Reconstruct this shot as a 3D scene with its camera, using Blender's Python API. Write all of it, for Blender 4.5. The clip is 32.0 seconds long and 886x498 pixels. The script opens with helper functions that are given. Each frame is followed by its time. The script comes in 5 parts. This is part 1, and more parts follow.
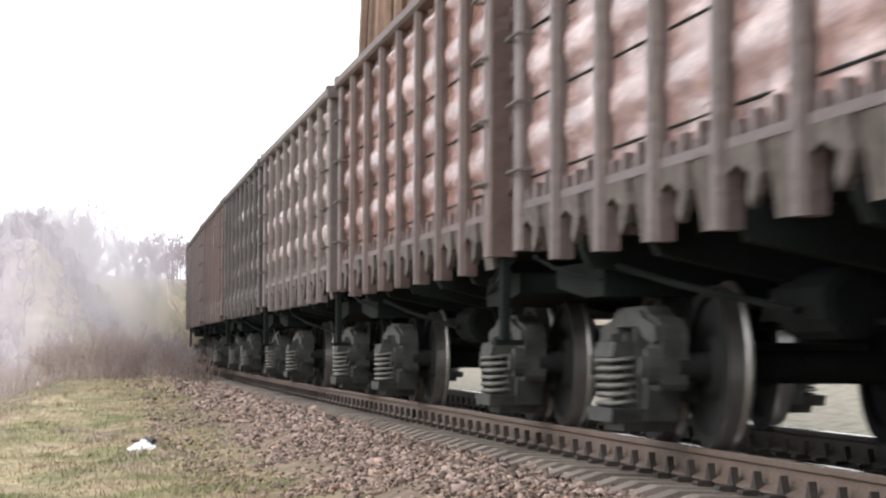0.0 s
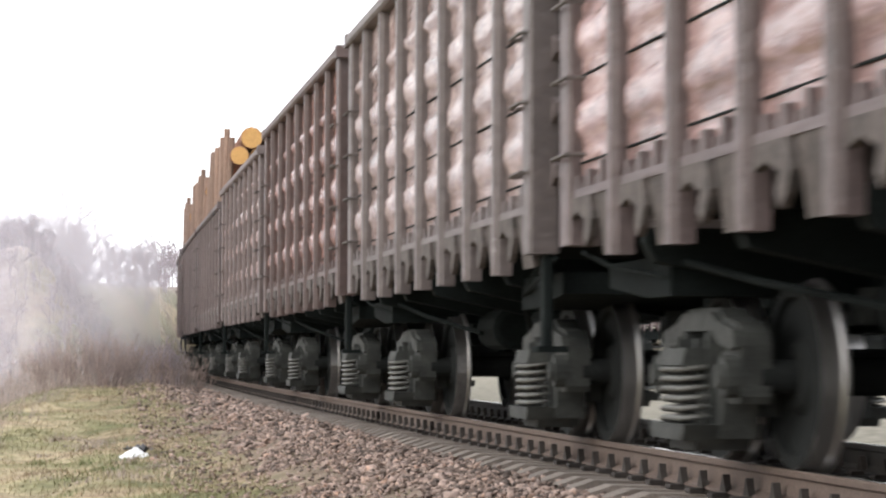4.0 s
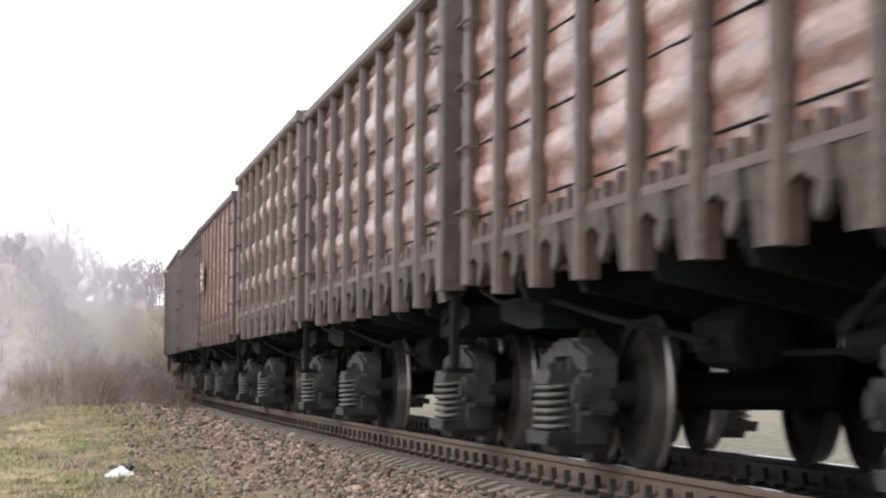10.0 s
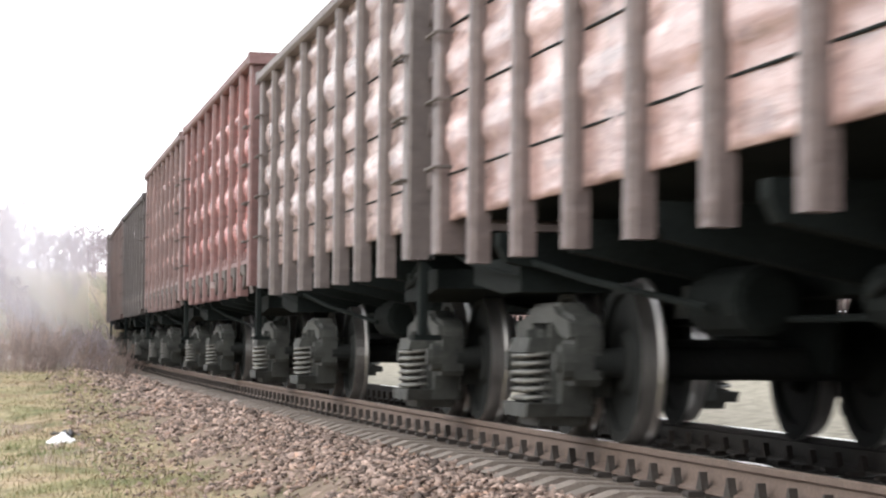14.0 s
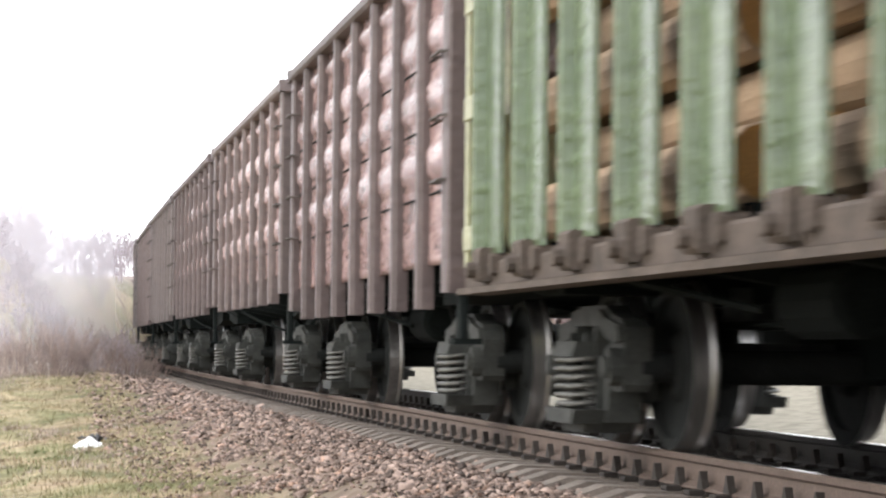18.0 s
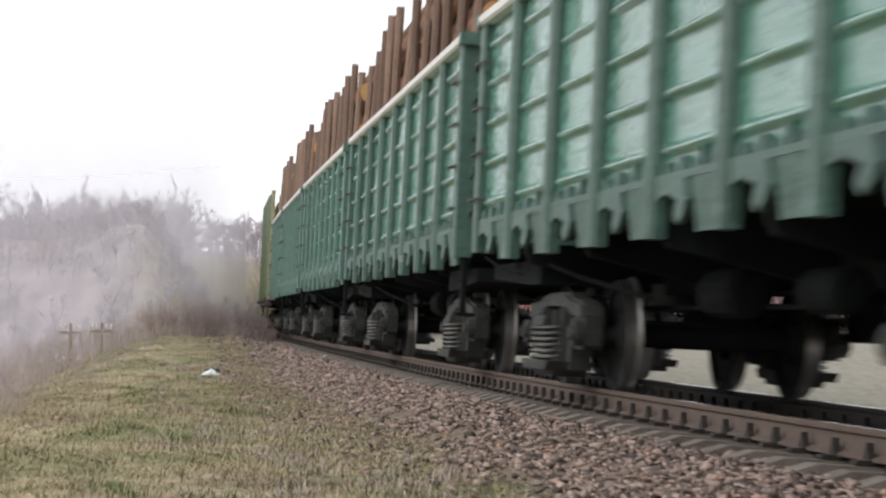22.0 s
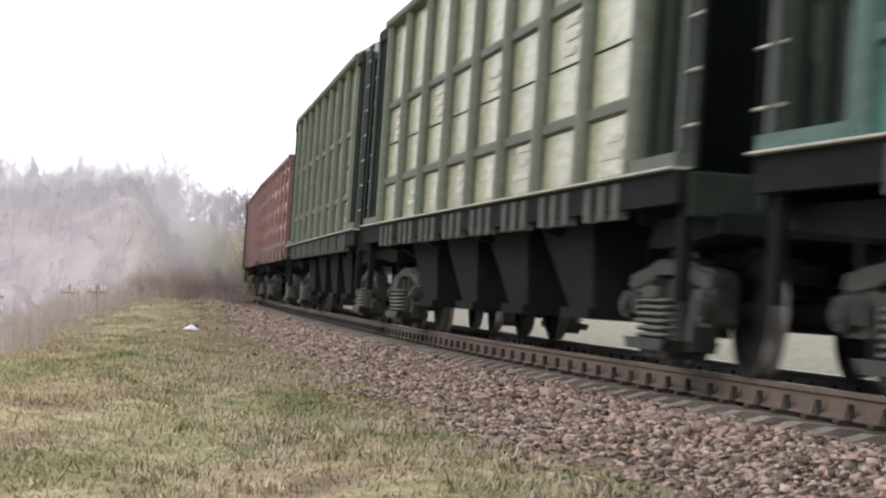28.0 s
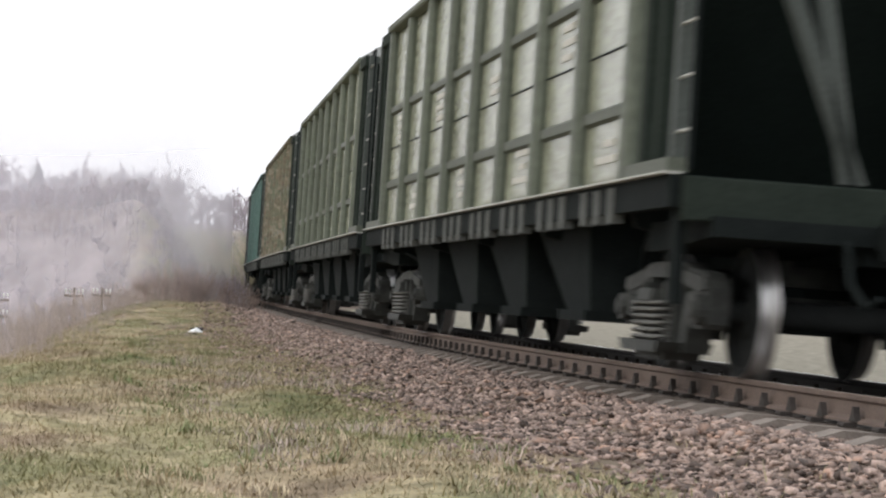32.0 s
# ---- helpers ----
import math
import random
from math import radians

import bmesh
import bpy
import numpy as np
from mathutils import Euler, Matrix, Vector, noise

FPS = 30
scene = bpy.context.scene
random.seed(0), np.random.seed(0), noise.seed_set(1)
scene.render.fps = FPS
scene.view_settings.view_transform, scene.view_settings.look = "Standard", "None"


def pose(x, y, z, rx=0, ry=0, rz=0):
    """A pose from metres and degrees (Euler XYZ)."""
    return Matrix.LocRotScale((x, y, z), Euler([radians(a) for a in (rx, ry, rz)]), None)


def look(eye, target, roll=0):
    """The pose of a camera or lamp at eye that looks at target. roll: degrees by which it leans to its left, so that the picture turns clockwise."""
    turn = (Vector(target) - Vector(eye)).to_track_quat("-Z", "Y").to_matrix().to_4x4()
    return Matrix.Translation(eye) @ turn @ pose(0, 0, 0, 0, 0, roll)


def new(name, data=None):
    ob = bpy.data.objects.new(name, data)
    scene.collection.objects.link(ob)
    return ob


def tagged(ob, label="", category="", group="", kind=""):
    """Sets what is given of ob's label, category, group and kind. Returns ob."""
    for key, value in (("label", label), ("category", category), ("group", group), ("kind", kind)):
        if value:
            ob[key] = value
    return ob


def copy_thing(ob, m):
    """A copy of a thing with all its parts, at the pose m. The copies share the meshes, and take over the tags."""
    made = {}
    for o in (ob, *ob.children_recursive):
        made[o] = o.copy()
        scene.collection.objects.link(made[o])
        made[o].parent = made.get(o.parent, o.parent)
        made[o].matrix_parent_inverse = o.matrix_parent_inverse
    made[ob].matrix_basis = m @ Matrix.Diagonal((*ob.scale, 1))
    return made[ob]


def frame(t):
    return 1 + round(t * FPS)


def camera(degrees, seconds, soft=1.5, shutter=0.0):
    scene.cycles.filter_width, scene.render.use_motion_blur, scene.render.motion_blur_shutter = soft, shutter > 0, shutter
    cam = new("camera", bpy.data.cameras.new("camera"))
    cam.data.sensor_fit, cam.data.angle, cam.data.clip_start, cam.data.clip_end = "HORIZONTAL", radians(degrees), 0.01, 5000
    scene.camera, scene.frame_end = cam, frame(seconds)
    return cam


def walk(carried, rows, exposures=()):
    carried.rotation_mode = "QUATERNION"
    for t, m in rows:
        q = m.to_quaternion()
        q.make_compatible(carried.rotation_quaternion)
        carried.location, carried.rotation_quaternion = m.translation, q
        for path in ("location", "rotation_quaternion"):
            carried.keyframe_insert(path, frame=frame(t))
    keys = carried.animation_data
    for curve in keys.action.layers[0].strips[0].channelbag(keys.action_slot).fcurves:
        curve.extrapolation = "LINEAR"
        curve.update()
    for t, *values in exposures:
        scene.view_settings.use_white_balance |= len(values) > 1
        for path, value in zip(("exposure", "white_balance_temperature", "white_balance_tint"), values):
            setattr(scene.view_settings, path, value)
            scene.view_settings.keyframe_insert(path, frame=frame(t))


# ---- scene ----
cam = camera(21.41, 32.0, soft=2.2, shutter=0.35)

# seconds, eye x, y, z, turn to the right, tilt up, lean (degrees)
ROWS = [
    (0.0, -2.957, 24.904, 0.710, 2.181, 2.106, -1.810),
    (0.5, -2.957, 24.904, 0.710, 2.099, 2.159, -1.797),
    (1.0, -2.957, 24.904, 0.710, 2.084, 2.116, -1.871),
    (1.5, -2.957, 24.904, 0.710, 2.113, 2.031, -1.759),
    (2.0, -2.957, 24.904, 0.710, 2.320, 1.982, -1.659),
    (2.5, -2.957, 24.904, 0.710, 2.441, 2.066, -1.604),
    (3.0, -2.957, 24.904, 0.710, 2.508, 2.103, -1.742),
    (3.5, -2.957, 24.904, 0.710, 2.427, 2.194, -1.858),
    (4.0, -2.957, 24.904, 0.710, 2.380, 2.280, -1.864),
    (4.5, -2.957, 24.904, 0.710, 2.480, 2.239, -1.925),
    (6.5, -2.957, 24.904, 0.710, 2.854, 2.314, -1.966),
    (7.0, -2.957, 24.904, 0.710, 2.933, 2.315, -2.016),
    (7.5, -2.957, 24.904, 0.710, 2.856, 2.317, -2.031),
    (8.0, -2.957, 24.904, 0.710, 2.720, 2.439, -2.065),
    (8.5, -2.957, 24.904, 0.710, 2.670, 2.635, -1.786),
    (9.0, -2.957, 24.904, 0.710, 2.678, 2.775, -1.851),
    (9.5, -2.957, 24.904, 0.710, 2.720, 2.855, -1.600),
    (10.0, -2.957, 24.904, 0.710, 2.705, 2.765, -1.550),
    (10.5, -2.957, 24.904, 0.710, 2.984, 2.631, -1.730),
    (11.0, -2.957, 24.904, 0.710, 3.088, 2.419, -1.891),
    (11.5, -2.957, 24.904, 0.710, 3.210, 2.227, -1.711),
    (12.0, -2.957, 24.904, 0.710, 3.330, 2.170, -1.558),
    (12.5, -2.957, 24.904, 0.710, 3.711, 2.169, -1.630),
    (13.0, -2.957, 24.904, 0.710, 3.875, 2.121, -1.663),
    (13.5, -2.957, 24.904, 0.710, 4.062, 1.979, -1.564),
    (14.0, -2.957, 24.904, 0.710, 4.079, 1.926, -1.425),
    (14.5, -2.957, 24.904, 0.710, 4.042, 2.114, -1.462),
    (16.5, -2.957, 24.904, 0.710, 3.603, 1.861, -1.636),
    (17.0, -2.957, 24.904, 0.710, 3.555, 1.856, -1.496),
    (17.5, -2.957, 24.904, 0.710, 3.520, 1.959, -1.632),
    (18.0, -2.957, 24.904, 0.710, 3.441, 2.039, -1.486),
    (18.5, -2.957, 24.904, 0.710, 3.413, 2.201, -1.757),
    (19.0, -2.957, 24.904, 0.710, 3.181, 2.346, -1.713),
    (19.5, -2.794, 23.534, 0.703, 2.590, 2.278, -1.785),
    (20.0, -2.422, 20.400, 0.683, 1.687, 2.290, -0.956),
    (20.5, -2.080, 17.514, 0.665, 1.550, 2.058, -0.527),
    (21.0, -1.730, 14.572, 0.646, 1.006, 1.749, -0.207),
    (21.5, -1.366, 11.504, 0.626, 0.435, 1.682, 0.255),
    (22.0, -0.997, 8.396, 0.607, -0.195, 1.680, 0.614),
    (22.5, -0.600, 5.052, 0.585, -0.558, 1.666, 0.973),
    (23.0, -0.204, 1.718, 0.564, -0.534, 1.643, 1.377),
    (23.5, 0.000, 0.000, 0.553, -0.462, 1.647, 1.673),
    (24.0, 0.000, 0.000, 0.553, 0.049, 1.589, 1.524),
    (24.5, 0.000, 0.000, 0.553, 0.347, 1.408, 1.619),
    (26.5, 0.000, 0.000, 0.553, 0.209, 0.787, 1.948),
    (27.0, 0.000, 0.000, 0.553, 0.119, 0.894, 1.820),
    (27.5, 0.000, 0.000, 0.553, 0.080, 0.998, 1.830),
    (28.0, 0.000, 0.000, 0.553, 0.098, 1.005, 1.868),
    (28.5, 0.000, 0.000, 0.553, 0.076, 1.005, 1.758),
    (29.0, 0.000, 0.000, 0.553, 0.011, 1.044, 1.756),
    (29.5, 0.000, 0.000, 0.553, 0.092, 0.992, 1.942),
    (30.0, 0.000, 0.000, 0.553, 0.116, 1.007, 1.957),
    (30.5, 0.000, 0.000, 0.553, 0.125, 1.024, 1.842),
    (31.0, 0.000, 0.000, 0.553, 0.000, 1.055, 1.800),
    (31.5, 0.000, 0.000, 0.553, -0.065, 1.102, 1.771),
    (32.0, 0.000, 0.000, 0.553, -0.018, 1.067, 1.801),
]


def sight(x, y, z, yaw, tilt, lean):
    a, b = radians(yaw), radians(tilt)
    way = Vector((math.sin(a) * math.cos(b), math.cos(a) * math.cos(b), math.sin(b)))
    return look((x, y, z), Vector((x, y, z)) + way, lean)


walk(cam, [(r[0], sight(*r[1:])) for r in ROWS],
     exposures=[(0.0, -0.02), (4.5, -0.05), (9.0, -0.2), (10.0, -0.3), (13.0, 0.12), (16.5, 0.28), (19.0, 0.25), (20.5, -0.02), (22.5, -0.85), (23.5, -1.12), (24.5, -1.15), (26.5, -0.25), (28.0, -0.42), (32.0, -0.62)])

# ---- light: bright hazy overcast ----
world = bpy.data.worlds.new("overcast")
scene.world = world
world.use_nodes = True
wn, wl = world.node_tree.nodes, world.node_tree.links
sky = wn.new("ShaderNodeTexSky")
sky.sky_type, sky.sun_disc = "NISHITA", False
sky.sun_elevation, sky.sun_rotation = radians(42), radians(-112)
sky.dust_density, sky.air_density = 6.0, 1.4
skymix = wn.new("ShaderNodeMix")
skymix.data_type = "RGBA"
skymix.inputs[0].default_value = 0.04
geo_w = wn.new("ShaderNodeTexCoord")
sep = wn.new("ShaderNodeSeparateXYZ")
wl.new(geo_w.outputs["Generated"], sep.inputs[0])
cloud = wn.new("ShaderNodeValToRGB")
cloud.color_ramp.elements[0].position, cloud.color_ramp.elements[0].color = 0.0, (1.84, 1.85, 1.93, 1)
cloud.color_ramp.elements[1].position, cloud.color_ramp.elements[1].color = 0.9, (2.08, 2.13, 2.22, 1)
wl.new(sep.outputs[2], cloud.inputs[0])
wl.new(cloud.outputs[0], skymix.inputs[6])
wl.new(sky.outputs[0], skymix.inputs[7])
bg = wn["Background"]
bg.inputs[1].default_value = 1.0
wl.new(skymix.outputs[2], bg.inputs[0])
sun = new("sun", bpy.data.lights.new("sun", "SUN"))
sun.data.energy, sun.data.angle, sun.data.color = 0.8, radians(20), (1.0, 0.985, 0.96)
sun.matrix_world = look((-60, -20, 58), (0, 40, 0))


# ---- materials ----
def mat(name, base, rough=0.7, metal=0.0, second=None, amount=0.5, scale=3.0, fine=40.0, bump=0.15, dist=0.01, stretch=(1, 1, 1), vary=0.0, spec=0.5, third=None, third_at=0.62, worn=None):
    """A weathered surface: two colours by broad noise, a third in patches, fine grain, relief."""
    m = bpy.data.materials.new(name)
    m.use_nodes = True
    n, l = m.node_tree.nodes, m.node_tree.links
    b = n["Principled BSDF"]
    b.inputs["Roughness"].default_value = rough
    b.inputs["Metallic"].default_value = metal
    b.inputs["Specular IOR Level"].default_value = spec
    tc = n.new("ShaderNodeTexCoord")
    mp = n.new("ShaderNodeMapping")
    mp.inputs["Scale"].default_value = stretch
    l.new(tc.outputs["Object"], mp.inputs["Vector"])
    oi = n.new("ShaderNodeObjectInfo")
    add = n.new("ShaderNodeVectorMath")
    add.operation = "MULTIPLY_ADD"
    add.inputs[1].default_value = (17.0, 9.0, 5.0)
    l.new(oi.outputs["Random"], add.inputs[0])
    l.new(mp.outputs[0], add.inputs[2])
    na = n.new("ShaderNodeTexNoise")
    na.inputs["Scale"].default_value, na.inputs["Detail"].default_value = scale, 5.0
    nb = n.new("ShaderNodeTexNoise")
    nb.inputs["Scale"].default_value, nb.inputs["Detail"].default_value = fine, 3.0
    l.new(add.outputs[0], na.inputs["Vector"])
    l.new(add.outputs[0], nb.inputs["Vector"])
    second = second or tuple(c * 0.6 for c in base)
    ramp = n.new("ShaderNodeValToRGB")
    ramp.color_ramp.elements[0].position, ramp.color_ramp.elements[1].position = 0.5 - 0.24, 0.5 + 0.24
    ramp.color_ramp.elements[0].color = (*[c * (1 - amount) + s * amount for c, s in zip(base, second)], 1)
    ramp.color_ramp.elements[1].color = (*base, 1)
    if third:
        e = ramp.color_ramp.elements.new(min(0.98, third_at + 0.16))
        e.color = (*third, 1)
    l.new(na.outputs["Fac"], ramp.inputs[0])
    mul = n.new("ShaderNodeMix")
    mul.data_type, mul.blend_type = "RGBA", "MULTIPLY"
    mul.inputs[0].default_value = 1.0
    g = n.new("ShaderNodeMapRange")
    g.inputs[3].default_value, g.inputs[4].default_value = 0.6, 1.4
    l.new(nb.outputs["Fac"], g.inputs[0])
    l.new(ramp.outputs[0], mul.inputs[6])
    l.new(g.outputs[0], mul.inputs[7])
    out = mul.outputs[2]
    for tint, where, lo_at, hi_at, much in worn or ():
        nw = n.new("ShaderNodeTexNoise")
        nw.inputs["Scale"].default_value, nw.inputs["Detail"].default_value, nw.inputs["Roughness"].default_value = where, 6.0, 0.65
        l.new(add.outputs[0], nw.inputs["Vector"])
        wr = n.new("ShaderNodeMapRange")
        wr.inputs[1].default_value, wr.inputs[2].default_value, wr.inputs[4].default_value = lo_at, hi_at, much
        l.new(nw.outputs["Fac"], wr.inputs[0])
        wm = n.new("ShaderNodeMix")
        wm.data_type = "RGBA"
        wm.inputs[7].default_value = (*tint, 1)
        l.new(wr.outputs[0], wm.inputs[0])
        l.new(out, wm.inputs[6])
        out = wm.outputs[2]
    if vary:
        hv = n.new("ShaderNodeHueSaturation")
        vr = n.new("ShaderNodeMapRange")
        vr.inputs[3].default_value, vr.inputs[4].default_value = 1 - vary, 1 + vary
        geo = n.new("ShaderNodeNewGeometry")
        rsum = n.new("ShaderNodeMath")
        rsum.operation = "ADD"
        wrap = n.new("ShaderNodeMath")
        wrap.operation = "FRACT"
        l.new(geo.outputs["Random Per Island"], rsum.inputs[0])
        l.new(oi.outputs["Random"], rsum.inputs[1])
        l.new(rsum.outputs[0], wrap.inputs[0])
        l.new(wrap.outputs[0], vr.inputs[0])
        l.new(vr.outputs[0], hv.inputs["Value"])
        l.new(out, hv.inputs["Color"])
        out = hv.outputs[0]
    l.new(out, b.inputs["Base Color"])
    bp = n.new("ShaderNodeBump")
    bp.inputs["Strength"].default_value, bp.inputs["Distance"].default_value = bump, dist
    l.new(nb.outputs["Fac"], bp.inputs["Height"])
    l.new(bp.outputs[0], b.inputs["Normal"])
    return m


def paint(name, base, second, grime=0.6, rough=0.24, worn=True):
    """Old wagon paint with rust, chalk and dust in level bands, and sky gloss as pale patches."""
    return mat(name, base, rough, 0.0, second, grime, 1.7, 8.0, 0.45, 0.03, (1.0, 0.4, 1.6), 0.12, 0.65,
               tuple(min(1, c * 0.75 + 0.13) for c in base), 0.58,
               [(tuple(min(1, 1.25 * c + 0.12) for c in base), 2.6, 0.5, 0.6, 0.6), (tuple(0.42 * c for c in second), 3.4, 0.52, 0.64, 0.6), (tuple(0.55 * c + d for c, d in zip(base, (0.05, 0.02, 0.012))), 6.0, 0.53, 0.62, 0.7)] if worn else None)


M = {
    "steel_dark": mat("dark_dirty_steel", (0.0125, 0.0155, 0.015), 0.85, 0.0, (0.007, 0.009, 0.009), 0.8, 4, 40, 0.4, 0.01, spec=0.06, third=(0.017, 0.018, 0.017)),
    "bogie": mat("dusty_cast_steel", (0.06, 0.063, 0.058), 0.75, 0.0, (0.019, 0.021, 0.02), 0.95, 6, 60, 0.5, 0.01, spec=0.3, third=(0.125, 0.125, 0.112)),
    "clip": mat("rusty_dark_clip", (0.035, 0.028, 0.024), 0.9, 0.0, (0.018, 0.015, 0.013), 0.7, 8, 50, 0.3),
    "spring": mat("grey_spring_steel", (0.13, 0.13, 0.12), 0.5, 0.2, (0.06, 0.06, 0.055), 0.6, 9, 60, 0.3),
    "tread": mat("polished_wheel_steel", (0.42, 0.41, 0.4), 0.32, 0.9, (0.25, 0.24, 0.23), 0.5, 6, 40, 0.1),
    "wheel": mat("dirty_wheel_steel", (0.02, 0.022, 0.0215), 0.85, 0.0, (0.01, 0.011, 0.011), 0.7, 5, 40, 0.3, spec=0.12),
    "rail_side": mat("rusty_rail", (0.125, 0.09, 0.072), 0.85, 0.0, (0.07, 0.05, 0.04), 0.6, 5, 50, 0.3, third=(0.17, 0.135, 0.11)),
    # far rail: shade under the train put into its colour, with dirt
    "rail_shaded": mat("oily_dark_rail", (0.03, 0.027, 0.024), 0.8, 0.0, (0.016, 0.015, 0.014), 0.6, 5, 50, 0.3),
    "rail_top": mat("shiny_rail_head", (0.78, 0.76, 0.74), 0.2, 1.0, (0.55, 0.52, 0.5), 0.4, 8, 40, 0.02),
    "concrete": mat("grey_concrete", (0.21, 0.18, 0.155), 0.9, 0.0, (0.1, 0.08, 0.068), 0.6, 5, 60, 0.4, vary=0.15),
    "stone": mat("brown_crushed_stone", (0.31, 0.235, 0.198), 0.9, 0.0, (0.14, 0.1, 0.084), 0.75, 6.0, 60, 0.5, 0.006, vary=0.8, third=(0.5, 0.45, 0.41), worn=[((0.3, 0.17, 0.11), 3.0, 0.56, 0.62, 0.5)]),
    "wood_end": mat("fresh_cut_wood", (0.5, 0.29, 0.1), 0.8, 0.0, (0.36, 0.19, 0.07), 0.6, 9, 60, 0.3, vary=0.2),
    "bark": mat("reddish_pine_bark", (0.23, 0.11, 0.065), 0.9, 0.0, (0.11, 0.055, 0.04), 0.7, 6, 40, 0.7, 0.02, (1, 0.3, 1), 0.25),
    "stake": mat("grey_brown_wood_stake", (0.25, 0.17, 0.13), 0.9, 0.0, (0.14, 0.09, 0.07), 0.7, 5, 40, 0.5, 0.015, (1, 1, 0.3), 0.3),
    "paper": mat("white_crumpled_plastic", (0.86, 0.87, 0.88), 0.5, 0.0, (0.7, 0.71, 0.73), 0.4, 8, 60, 0.2),
    "dark_film": mat("dark_plastic_film", (0.06, 0.06, 0.07), 0.4, 0.0, (0.03, 0.03, 0.035), 0.5, 8, 60, 0.2),
    "pole": mat("weathered_pole_wood", (0.2, 0.17, 0.15), 0.9, 0.0, (0.12, 0.1, 0.09), 0.6, 4, 40, 0.3),
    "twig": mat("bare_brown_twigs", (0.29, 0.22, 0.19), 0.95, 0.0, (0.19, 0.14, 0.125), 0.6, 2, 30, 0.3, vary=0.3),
    # far twigs pale lilac-grey, distance haze mixed into their colour
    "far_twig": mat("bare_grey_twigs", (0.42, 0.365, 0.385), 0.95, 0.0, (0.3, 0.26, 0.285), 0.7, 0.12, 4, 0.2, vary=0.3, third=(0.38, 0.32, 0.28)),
    "pine": mat("dull_pine_needles", (0.1, 0.12, 0.1), 0.95, 0.0, (0.06, 0.075, 0.065), 0.6, 1, 20, 0.3, vary=0.25),
    "reed": mat("dry_reed", (0.39, 0.32, 0.275), 0.95, 0.0, (0.27, 0.22, 0.19), 0.6, 2, 30, 0.3, vary=0.3),
    "straw": mat("pale_dry_straw", (0.46, 0.38, 0.26), 0.9, 0.0, (0.3, 0.24, 0.16), 0.6, 3, 30, 0.2, vary=0.3),
    "weed": mat("dull_green_weed", (0.17, 0.2, 0.085), 0.9, 0.0, (0.1, 0.13, 0.055), 0.6, 3, 30, 0.2, vary=0.3),
    "stencil": mat("worn_stencil_paint", (0.48, 0.47, 0.42), 0.7, 0.0, (0.34, 0.33, 0.3), 0.7, 6, 40, 0.1),
    "sticker": mat("white_rail_paint", (0.72, 0.72, 0.7), 0.5, 0.0, (0.5, 0.5, 0.48), 0.5, 6, 40, 0.1),
}

# ---- the track's line: metres along it, away from the first standpoint ----
X0, PSI, C0, C1, C2, CANT = 6.546, -0.2429, 0.00499, -0.0001, 0.00053, 0.0365
STEP = 0.5
U_LO, U_HI = -760.0, 860.0


def heading(u):
    a = min(max(u, 0.0), 55.0)
    h = PSI + C0 * a + C1 * a * a / 2
    h += C2 * min(max(u - 55.0, 0.0), 42.0)
    h += 0.0062 * min(max(u - 97.0, 0.0), 130.0)
    h += C0 * max(min(u, 0.0), -30.0)
    return h


def lay_line():
    n0, n1 = int(-U_LO / STEP), int(U_HI / STEP)
    xs, ys = [X0], [0.0]
    for i in range(n1):
        h = heading((i + 0.5) * STEP)
        xs.append(xs[-1] + math.sin(h) * STEP)
        ys.append(ys[-1] + math.cos(h) * STEP)
    bx, by = [X0], [0.0]
    for i in range(n0):
        h = heading(-(i + 0.5) * STEP)
        bx.append(bx[-1] - math.sin(h) * STEP)
        by.append(by[-1] - math.cos(h) * STEP)
    return np.array(bx[:0:-1] + xs), np.array(by[:0:-1] + ys)


LX, LY = lay_line()
LU = np.arange(len(LX)) * STEP + U_LO


def spot(u):
    return float(np.interp(u, LU, LX)), float(np.interp(u, LU, LY))


def on_track(u, a, z):
    """World place: u along, a to the grass side of the centre line, z above the near rail's top."""
    x, y = spot(u)
    h = heading(u)
    aa = a * math.cos(CANT) - z * math.sin(CANT)
    zz = z * math.cos(CANT) + (a - 0.76) * math.sin(CANT)
    return Vector((x - aa * math.cos(h), y + aa * math.sin(h), zz))


def track_pose(u, half=4.3):
    """Pose of a wagon whose bogies stand at u - half and u + half: x to the far side, y away, z up."""
    (xa, ya), (xb, yb) = spot(u - half), spot(u + half)
    yaw = math.atan2(xb - xa, yb - ya)
    return pose((xa + xb) / 2, (ya + yb) / 2, -0.76 * math.sin(CANT), 0, math.degrees(CANT), -math.degrees(yaw))


# ---- mesh helpers ----
def link_mesh(name, bm, material, parent=None, label="", smooth=False):
    me = bpy.data.meshes.new(name)
    bmesh.ops.recalc_face_normals(bm, faces=bm.faces)
    bm.to_mesh(me)
    bm.free()
    if smooth:
        for p in me.polygons:
            p.use_smooth = True
    me.materials.append(material)
    ob = new(name, me)
    if parent:
        ob.parent = parent
    if label:
        ob["label"] = label
    return ob


def part(name, bm, material, parent, label="", smooth=False):
    return link_mesh(name, bm, material, parent, label, smooth)


def again(ob, parent, m):
    """Another part on the same mesh, at the pose m in its parent."""
    o = bpy.data.objects.new(ob.name.split(".")[0], ob.data)
    scene.collection.objects.link(o)
    o.parent = parent
    o.matrix_basis = m
    if "label" in ob:
        o["label"] = ob["label"]
    return o


